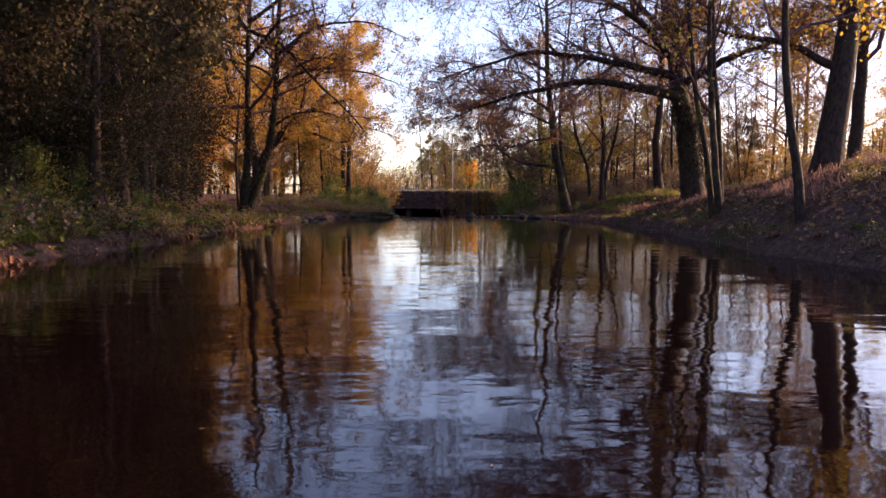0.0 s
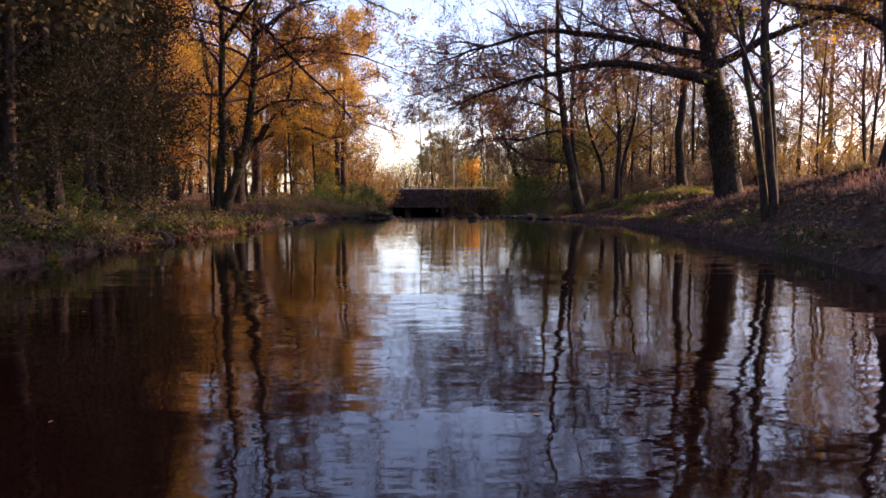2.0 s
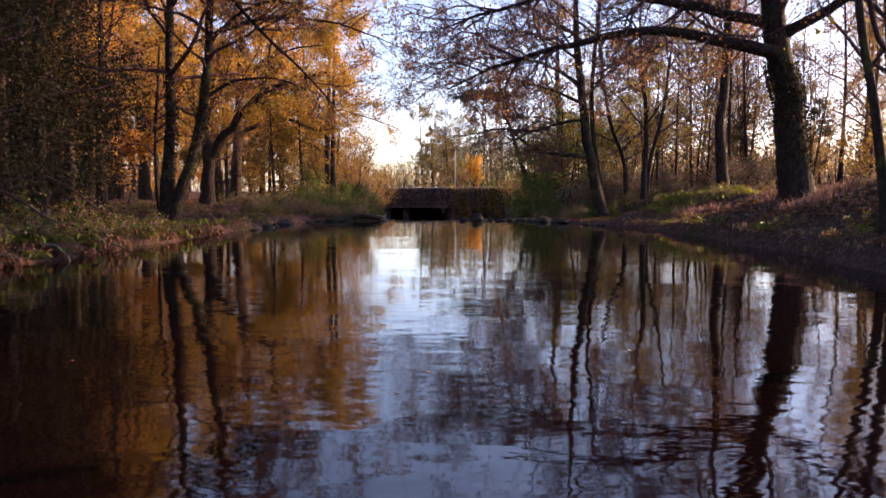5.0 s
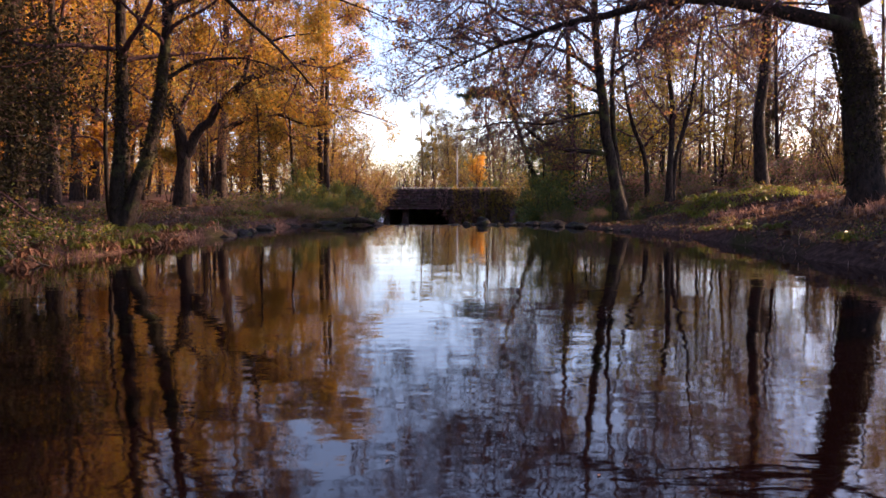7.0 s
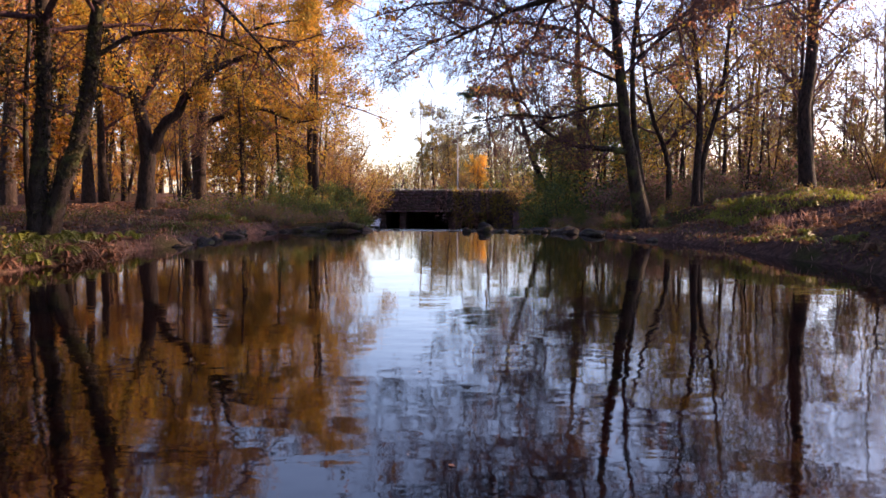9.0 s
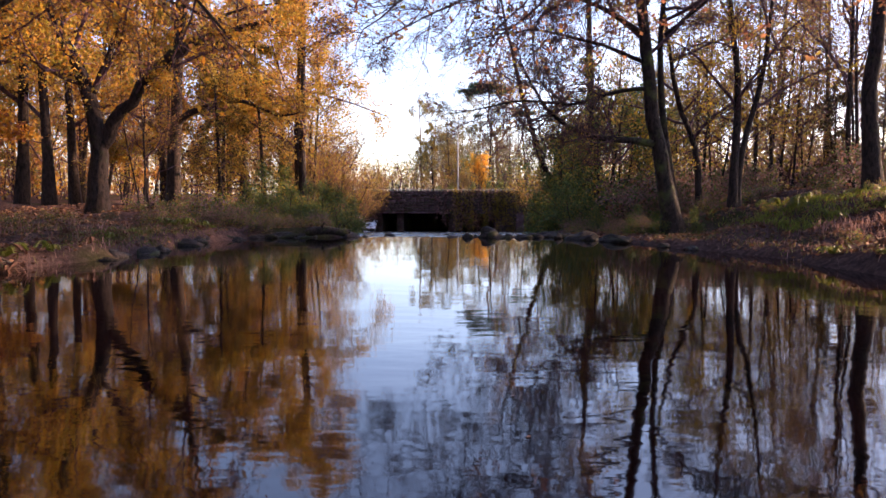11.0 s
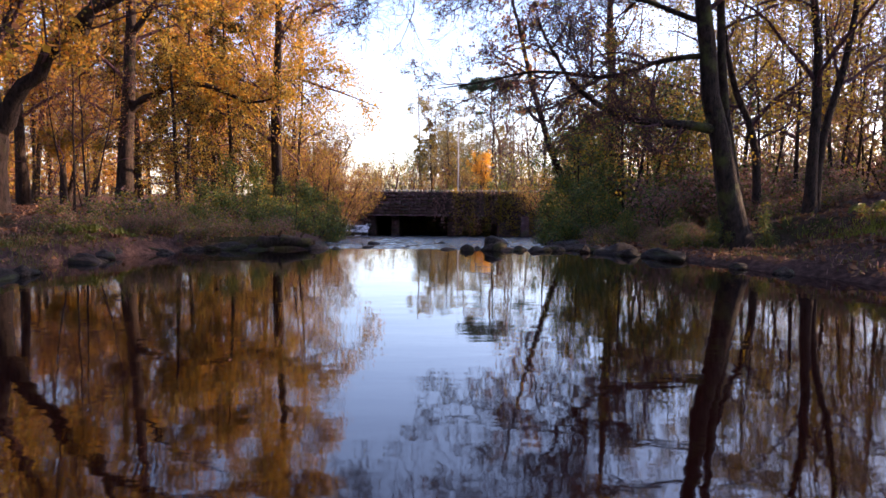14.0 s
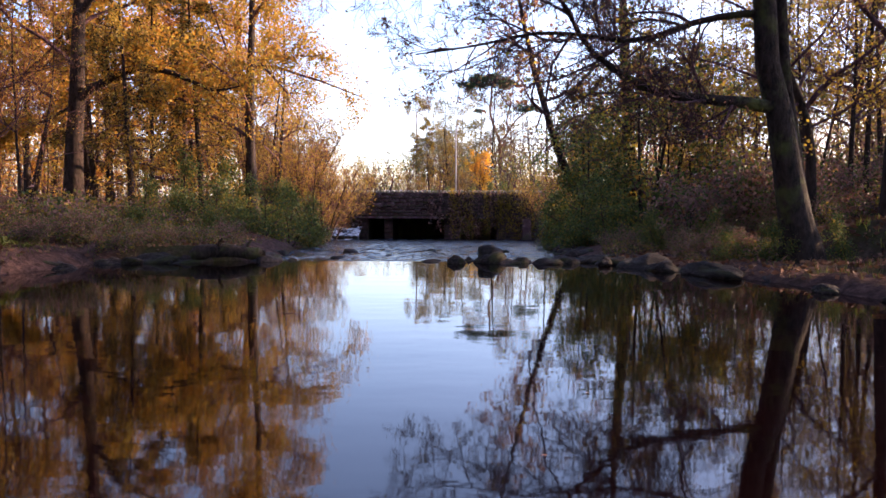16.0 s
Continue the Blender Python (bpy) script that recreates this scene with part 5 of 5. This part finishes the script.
def litter(name, n, xr, yr, size, material, label, lo=0.15, hi=14):
    g = np.random.default_rng(len(name) + n)
    pts = ground_points(g, n, xr, yr, lo, hi) + np.array([0, 0, 0.025])
    v, f = leaves_at(g, pts, size, 0.9)
    tagged(put(name, mesh_from(name, v, f, material)), label, "leaves", kind="stuff")


litter("fallen_leaves", 26000, (-17, -4), (12, 60), 0.075, LITTER, "brown and orange leaves lying on the low bank", 0.9)
litter("fallen_leaves", 44000, (5, 18), (10, 58), 0.085, LITTER, "brown leaves lying on the high bank", 1.5)


def grass(name, n, xr, yr, tall, label, lo=0.05, hi=9, material=None):
    g = np.random.default_rng(n)
    p = ground_points(g, n, xr, yr, lo, hi)
    keep = np.sin(p[:, 0] * 0.9 + 1) + np.sin(p[:, 1] * 0.7) + g.normal(size=len(p)) * 0.6 > 0.1
    p = p[keep]
    n = len(p)
    a = g.uniform(0, 6.283, n)
    w = np.stack([np.cos(a), np.sin(a), 0 * a], 1) * 0.008
    h = g.uniform(0.4, 1.2, (n, 1)) * tall
    lean = g.normal(size=(n, 3)) * np.array([0.35, 0.35, 0]) * h
    mid = p + lean * 0.35 + np.array([0, 0, 0.6]) * h
    tip = p + lean + np.array([0, 0, 1.0]) * h
    V = np.stack([p - w, p + w, mid + w * 0.7, tip, mid - w * 0.7], 1).reshape(-1, 3)
    tagged(put(name, mesh_from(name, V, [np.arange(n * 5).reshape(n, 5)], material or GRASS)), label, "grass", kind="stuff")


# The sunlit patch on the shoulder comes from this brighter blade colour.
grass("grass", 13000, (8.6, 13.5), (37.5, 43), 0.15, "green grass on the bank shoulder, brightened in colour for sun", 0.9, 6, SUN_GRASS)
grass("grass", 14000, (-13, -7), (8, 34), 0.26, "rough grass hanging over the low bank", 0.0, 2.0)
grass("grass", 14000, (-13, -4), (34, 53), 0.14, "short grass on the low bank", 0.5, 6)

grass("dead_grass", 42000, (8, 17), (9, 37), 0.28, "brown dead grass and bracken stalks on the steep bank", 1.9, 8, BRACKEN)
grass("dead_grass", 9000, (-14, -7), (12, 50), 0.22, "brown dead grass on the low bank", 1.0, 5, BRACKEN)

grass("dead_grass", 5000, (4, 16), (36, 56), 0.16, "brown dead grass above the rocks", 1.5, 8, BRACKEN)
grass("dead_grass", 5000, (-14, -3), (40, 56), 0.18, "brown dead grass on the point by the weir", 1.1, 5, BRACKEN)

grass("grass", 15000, (3, 13), (8, 44.5), 0.11, "dark grass along the foot of the high bank", 0.2, 2.3)
grass("grass", 12000, (-13, -2), (8, 45), 0.11, "dark grass along the foot of the low bank", 0.25, 1.8)
grass("dead_grass", 2600, (3, 13), (8, 44.5), 0.11, "brown stalks along the foot of the high bank", 0.3, 2.2, BRACKEN)
litter("fallen_leaves", 15000, (3, 13), (8, 44.5), 0.075, LITTER, "brown leaves strewn along the foot of the high bank", 0.15, 2.2)

grass("dead_grass", 7000, (-12, -6), (8, 36), 0.24, "brown stalks hanging over the edge of the low bank", -0.05, 0.9, BRACKEN)
grass("dead_grass", 3000, (4, 13), (8, 38), 0.17, "brown stalks hanging over the edge of the high bank", -0.05, 0.9, BRACKEN)
grass("grass", 9000, (-9, -2), (35, 45), 0.1, "rough grass over the muddy point by the weir", 0.08, 1.6)
litter("fallen_leaves", 6000, (-9, -2), (8, 45), 0.07, LITTER, "brown leaves strewn along the muddy water's edge", 0.08, 1.4)


def fern_template(label, name, material, seed):
    g = np.random.default_rng(seed)
    root = tagged(new(name), label, "fern", "ferns")
    root.location = (0, -400, 0)
    for i in range(9):
        a = i * 0.7 + g.normal() * 0.2
        L = g.uniform(0.5, 0.85)
        t = np.linspace(0, 1, 12)
        rise = g.uniform(1.1, 1.9)
        rad = L * t * g.uniform(0.6, 0.95)
        z = L * (rise * t - 0.85 * rise * t * t)
        P = np.stack([np.cos(a) * rad, np.sin(a) * rad, z], 1)
        T = unit(np.gradient(P, axis=0))
        S = unit(np.cross(T, np.array([0, 0, 1.0])))
        V, F = [*P], []
        for k in range(1, 11):
            wid = 0.17 * L * math.sin(math.pi * (0.12 + 0.86 * k / 12)) * 1.3
            for side in (-1, 1):
                V.append(P[k] + S[k] * side * wid + T[k] * 0.05 - np.array([0, 0, 0.02]))
                F.append([k, len(V) - 1, k + 1])
        tagged(put("frond", mesh_from("frond", np.array(V), [np.array(F)], material), root))
    return root


def along_edge(kinds, n, side, yr, off, scale):
    """Plants close to the water's edge; off: metres back from it."""
    for _ in range(n):
        y = rng.uniform(*yr)
        edge = float(np.interp(y, LEFT_Y, LEFT_X)) + 0.17 * math.sin(y * 1.1) if side < 0 else float(np.interp(y, RIGHT_Y, RIGHT_X)) + 0.14 * math.sin(y * 1.1)
        plant(rng.choice(kinds), edge + side * rng.uniform(*off), y, rng.uniform(*scale), 0.1)


fern = fern_template("arching fern clump with yellowing fronds", "fern", FERN, 5)
dead_fern = fern_template("collapsed clump of rust-brown dead fern", "dead_fern", LITTER, 8)
along_edge([fern, dead_fern], 74, -1, (9, 34.5), (0.0, 0.7), (0.4, 0.75))
along_edge([fern], 30, -1, (10, 34), (0.5, 2.0), (0.6, 1.0))
along_edge([dead_fern, fern], 26, 1, (9, 38), (0.3, 1.4), (0.35, 0.7))
along_edge([fern, dead_fern], 30, -1, (35, 43), (0.4, 2.4), (0.35, 0.6))
edge_state = rng.getstate()
for x, y, k in ((-8.3, 31.5, 0.9), (-7.9, 32.3, 0.75), (-8.8, 31.2, 1.0), (-7.7, 32.9, 0.7), (-8.5, 30.6, 0.8), (-9.4, 31.6, 1.0), (9.6, 39.4, 0.6), (10.2, 39.9, 0.6), (11.2, 39.2, 0.6)):
    plant(fern, x, y, k, 0.1)
rng.setstate(edge_state)
along_edge([dead_fern], 44, -1, (10, 34.5), (-0.12, 0.22), (0.45, 0.75))
scatter([fern], 24, (-9.2, -8.0), (10, 32), (0.6, 1.1), 0.5)
scatter([fern], 14, (-11.5, -9.0), (14, 33), (0.8, 1.4), 0.5)
scatter([fern], 10, (-9.8, -8.6), (29.5, 34), (0.7, 1.1), 0.4)
scatter([fern], 12, (-9.5, -6.5), (44, 52), (0.5, 0.9), 0.6)
scatter([fern], 12, (9.5, 13), (37.5, 42), (0.5, 0.8), 0.6)
for o in (*fern.children_recursive, fern, *dead_fern.children_recursive, dead_fern):
    bpy.data.objects.remove(o)


# roots at the foot of the ivy-clad trunks and along the low bank
def root_tangle(x, y, n, seed):
    g = np.random.default_rng(seed)
    ob = tagged(new("tree_root"), "bare tree roots gripping the eroded bank", "roots", "bank roots")
    ob.location = (x, y, 0)
    for i in range(n):
        p = np.array([g.uniform(-0.5, 0.2), g.uniform(-0.8, 0.8), g.uniform(0.35, 0.6)])
        d = np.array([g.uniform(0.5, 1.0), g.uniform(-0.7, 0.7), 0.05])
        pts = [p]
        for s in range(6):
            d = d + np.array([0, 0, -0.16]) + g.normal(size=3) * 0.2
            p = p + unit(d) * 0.17
            pts.append(p)
        v, f = tubes([(np.array(pts)[None], np.linspace(0.045, 0.015, 7)[None] * g.uniform(0.6, 1.2), 6)])
        put("root", mesh_from("root", v, f, BARK_PALE, True), ob)


for i, (x, y) in enumerate(((-8.1, 31.6), (-8.1, 32.6), (-7.9, 29.0), (-8.1, 26), (-8.2, 23.5), (-8.1, 20.5))):
    root_tangle(x, y, 5, i + 3)

# pines, lamp post and overhanging holly
PINE = dict(n1=9, span=(0.8, 1.0), a1=(75, 105), l1=(0.2, 0.3), up=0.02, gnarl=0.15, n2=6, n3=4, spread=0.2, shrink=0.3)
def umbrella_pine():
    """A pine with bare twisted limbs and flat plates of needles."""
    g = np.random.default_rng(61)
    root = tagged(new("pine_tree"), "tall pine with bare forked trunk and flat dark crown", "tree")
    root.location = (7.5, 125, 0.9)
    ways = (([(0, 0, 0), (-0.1, 0, 4), (-0.15, 0, 8.4)], 0.3, 0.22), ([(-0.15, 0, 8.3), (-0.9, 0, 10.2), (-1.5, 0, 12), (-1.4, 0, 13.8), (-1.3, 0, 15.6)], 0.2, 0.1),
            ([(-0.15, 0, 8.3), (0.9, 0.2, 9.6), (1.6, 0.3, 11), (2.8, 0.3, 12.0), (3.6, 0.3, 12.6)], 0.16, 0.06), ([(0.9, 0.2, 9.6), (0.7, 0, 11.5), (1.3, 0, 13.2), (1.0, 0, 15.4)], 0.12, 0.05),
            ([(-1.45, 0, 13), (-2.6, 0.2, 14.2), (-4.2, 0.3, 15.6)], 0.1, 0.04), ([(-1.4, 0, 14), (-0.4, 0.3, 14.9), (1.4, 0.4, 15.7)], 0.1, 0.04), ([(-1.2, 0, 11), (-2.0, 0.2, 11.9), (-2.9, 0.3, 12.2)], 0.06, 0.03))
    for line, r0, r1 in ways:
        P, r = stem(line, r0, r1, 12, 0.0)
        P[1:-1] += g.normal(size=(10, 3)) * 0.05
        v, f = tubes([(P[None], r[None], 8)])
        put("trunk" if r0 > 0.25 else "limb", mesh_from("limb", v, f, BARK_PINE, True), root)
    for cx, cz, wide, tall, n in ((-1.2, 15.7, 4.4, 0.7, 10000), (-1.7, 16.5, 2.6, 0.5, 3500), (3.5, 12.5, 1.6, 0.75, 3200), (-3.0, 12.3, 0.7, 0.3, 500)):
        clumps = np.stack([g.normal(size=26) * wide * 0.5, g.normal(size=26) * wide * 0.4, np.abs(g.normal(size=26)) * tall * 0.5], 1)
        clumps = np.clip(clumps, -wide, wide)
        q = clumps[g.integers(0, 26, n)] + g.normal(size=(n, 3)) * np.array([0.35, 0.35, 0.16]) * min(1.0, wide / 2)
        v, f = leaves_at(g, q + np.array([cx, 0, cz]), 0.11)
        tagged(put("crown", mesh_from("crown", v, f, NEEDLE), root), kind="stuff")


umbrella_pine()
tree("pine_tree", (-4.0, 140, 0.9), [([(0, 0, 0), (-0.3, 0, 8), (-0.6, 0, 17.6)], 0.16, 0.05)], dict(PINE, l1=(0.1, 0.15)), "tall slim pine with small dark crown", seed=67, bark=BARK_PINE, leaf=[(OLIVE, 1200, 0.13), (NEEDLE, 400, 0.13)])
post = tagged(new("lamp_post"), "pale painted metal lamp post behind the bridge", "lamp post")
post.location = (1.35, 100, 0.9)
PAINT, pnt, pbs = base_material("pale grey paint")
pn = noise_node(pnt, 3.0, 5, 0.6)
pr = ramp_node(pnt, ((0.3, (0.26, 0.25, 0.23)), (0.7, (0.36, 0.35, 0.32))))
pnt.links.new(pn.outputs[0], pr.inputs[0])
pnt.links.new(pr.outputs[0], pbs.inputs["Base Color"])
v, f = tubes([(np.array([[(0, 0, -0.2), (0, 0, 2), (0, 0, 7.6)]]), np.array([[0.11, 0.08, 0.06]]), 10)])
put("pole", mesh_from("pole", v, f, PAINT, True), post)
v, f = tubes([(np.array([[(0, 0, 7.55), (0, -0.3, 7.75), (0, -0.8, 7.8)]]), np.array([[0.05, 0.045, 0.04]]), 8)])
put("arm", mesh_from("arm", v, f, PAINT, True), post)
bm = block(0.22, 0.55, 0.12, 0.03)
lantern = part("lantern", bm, PAINT, post)
lantern.location = (0, -1.0, 7.78)
bm = block(0.16, 0.42, 0.04, 0.015)
part("lens", bm, PAINT, lantern, "pale diffuser under the lantern").location = (0, 0, -0.07)

tree("holly_tree", at_ground(-10.9, 13.0), [([(0, 0, 0), (0.2, 0, 2), (0.3, 0, 5), (0.2, 0, 9)], 0.18, 0.04)],
     dict(n1=16, span=(0.15, 0.98), a1=(50, 95), l1=(0.25, 0.42), up=0.02, gnarl=0.2, n2=6, n3=5, nm=10, spread=0.18), "dark holly with boughs hanging far over the water", seed=71,
     leaf=[(DARK, 36000, 0.075)], limbs=[([(0.3, 0, 6.4), (2.4, 0.6, 7.6), (4.6, 1.4, 8.2), (6.6, 2.2, 8.2)], 0.11, 0.015), ([(0.3, 0, 6.8), (2.0, 3.0, 8.0), (4.2, 5.5, 8.6), (6.2, 7.5, 8.6)], 0.11, 0.015), ([(0.25, 0, 7.4), (1.6, 5.0, 8.8), (3.2, 9.0, 9.4), (5.0, 12.5, 9.6)], 0.11, 0.015), ([(0.3, 0, 6.0), (2.2, -2.0, 7.4), (4.4, -3.6, 8.0), (6.4, -4.6, 8.0)], 0.1, 0.015), ([(0.3, 0, 4.2), (2.4, 0, 4.6), (4.6, 0, 4.4), (6.6, 0.2, 3.9)], 0.1, 0.015), ([(0.3, 0, 5.2), (2.2, 0.4, 5.8), (4.4, 0.4, 5.9), (6.8, 0.4, 5.4)], 0.1, 0.015)])

# leaves afloat
g = np.random.default_rng(9)
n = 160
pts = np.stack([g.uniform(-7, 7, n), g.uniform(3, 40, n), np.full(n, POND + 0.006)], 1)
v, f = leaves_at(g, pts, 0.028, 1.2)
v[:, 2] = POND + 0.004 + np.abs(v[:, 2] - POND - 0.006) * 0.25
tagged(put("floating_leaves", mesh_from("floating_leaves", v, f, LITTER)), "small fallen leaves floating on the pond", "leaves", kind="stuff")


# ivy and dead vines hanging down the bridge
def vines(x0, x1, n, seed, leaf, label):
    g = np.random.default_rng(seed)
    ob = tagged(new("ivy_curtain"), label, "ivy", "bridge ivy")
    ob.location = (0, BRIDGE_Y, 0)
    lines, radii, pts = [], [], []
    for i in range(n):
        x = g.uniform(x0, x1)
        top, low = BRIDGE_TOP + g.uniform(-0.6, 0.1), g.uniform(-1.5, 0.6)
        t = np.linspace(0, 1, 7)
        line = np.stack([x + np.cumsum(g.normal(size=7) * 0.07), -0.1 - 0.12 * np.sin(t * 3) - 0.06 * g.random(7), top + (low - top) * t], 1)
        lines.append(line), radii.append(np.linspace(0.018, 0.008, 7))
        k = int(30 * (top - low))
        q = g.integers(0, 7, k)
        pts.append(line[q] + g.normal(size=(k, 3)) * np.array([0.14, 0.07, 0.16]) - np.array([0, 0.08, 0]))
    v, f = tubes([(np.array(lines), np.array(radii), 3)])
    tagged(put("vine", mesh_from("vine", v, f, TWIG), ob), kind="stuff")
    v, f = leaves_at(g, np.concatenate(pts), 0.10)
    tagged(put("foliage", mesh_from("foliage", v, f, leaf), ob), kind="stuff")


vines(0.9, 4.2, 15, 1, OLIVE, "olive ivy hanging down the bridge face to the water")
vines(-1.6, 4.8, 20, 4, BRACKEN, "dead brown vines hanging down the bridge face")
vines(4.6, 7.6, 22, 2, OLIVE, "olive ivy hanging over the bridge end")
vines(-8.5, -6.6, 16, 3, BRACKEN, "brown creeper on the bridge abutment")

tree("maple_tree", at_ground(3.7, 103), [([(0, 0, -0.4), (-0.2, 0, 1.4), (-0.5, 0, 4.6)], 0.09, 0.02), ([(0, 0, -0.4), (0.4, 0.1, 1.4), (0.9, 0.1, 4.4)], 0.08, 0.02), ([(0.1, 0.1, -0.4), (0.1, 0.3, 2.0), (0.3, 0.4, 5.2)], 0.08, 0.02)],
     dict(n1=12, lite=True, span=(0.15, 0.98), a1=(25, 55), l1=(0.25, 0.42), up=0.12, gnarl=0.15, n2=5, n3=4, spread=0.14), "small maple ablaze with bright orange leaves behind the bridge", seed=301, leaf=[(BRIGHT, 2600, 0.11)])
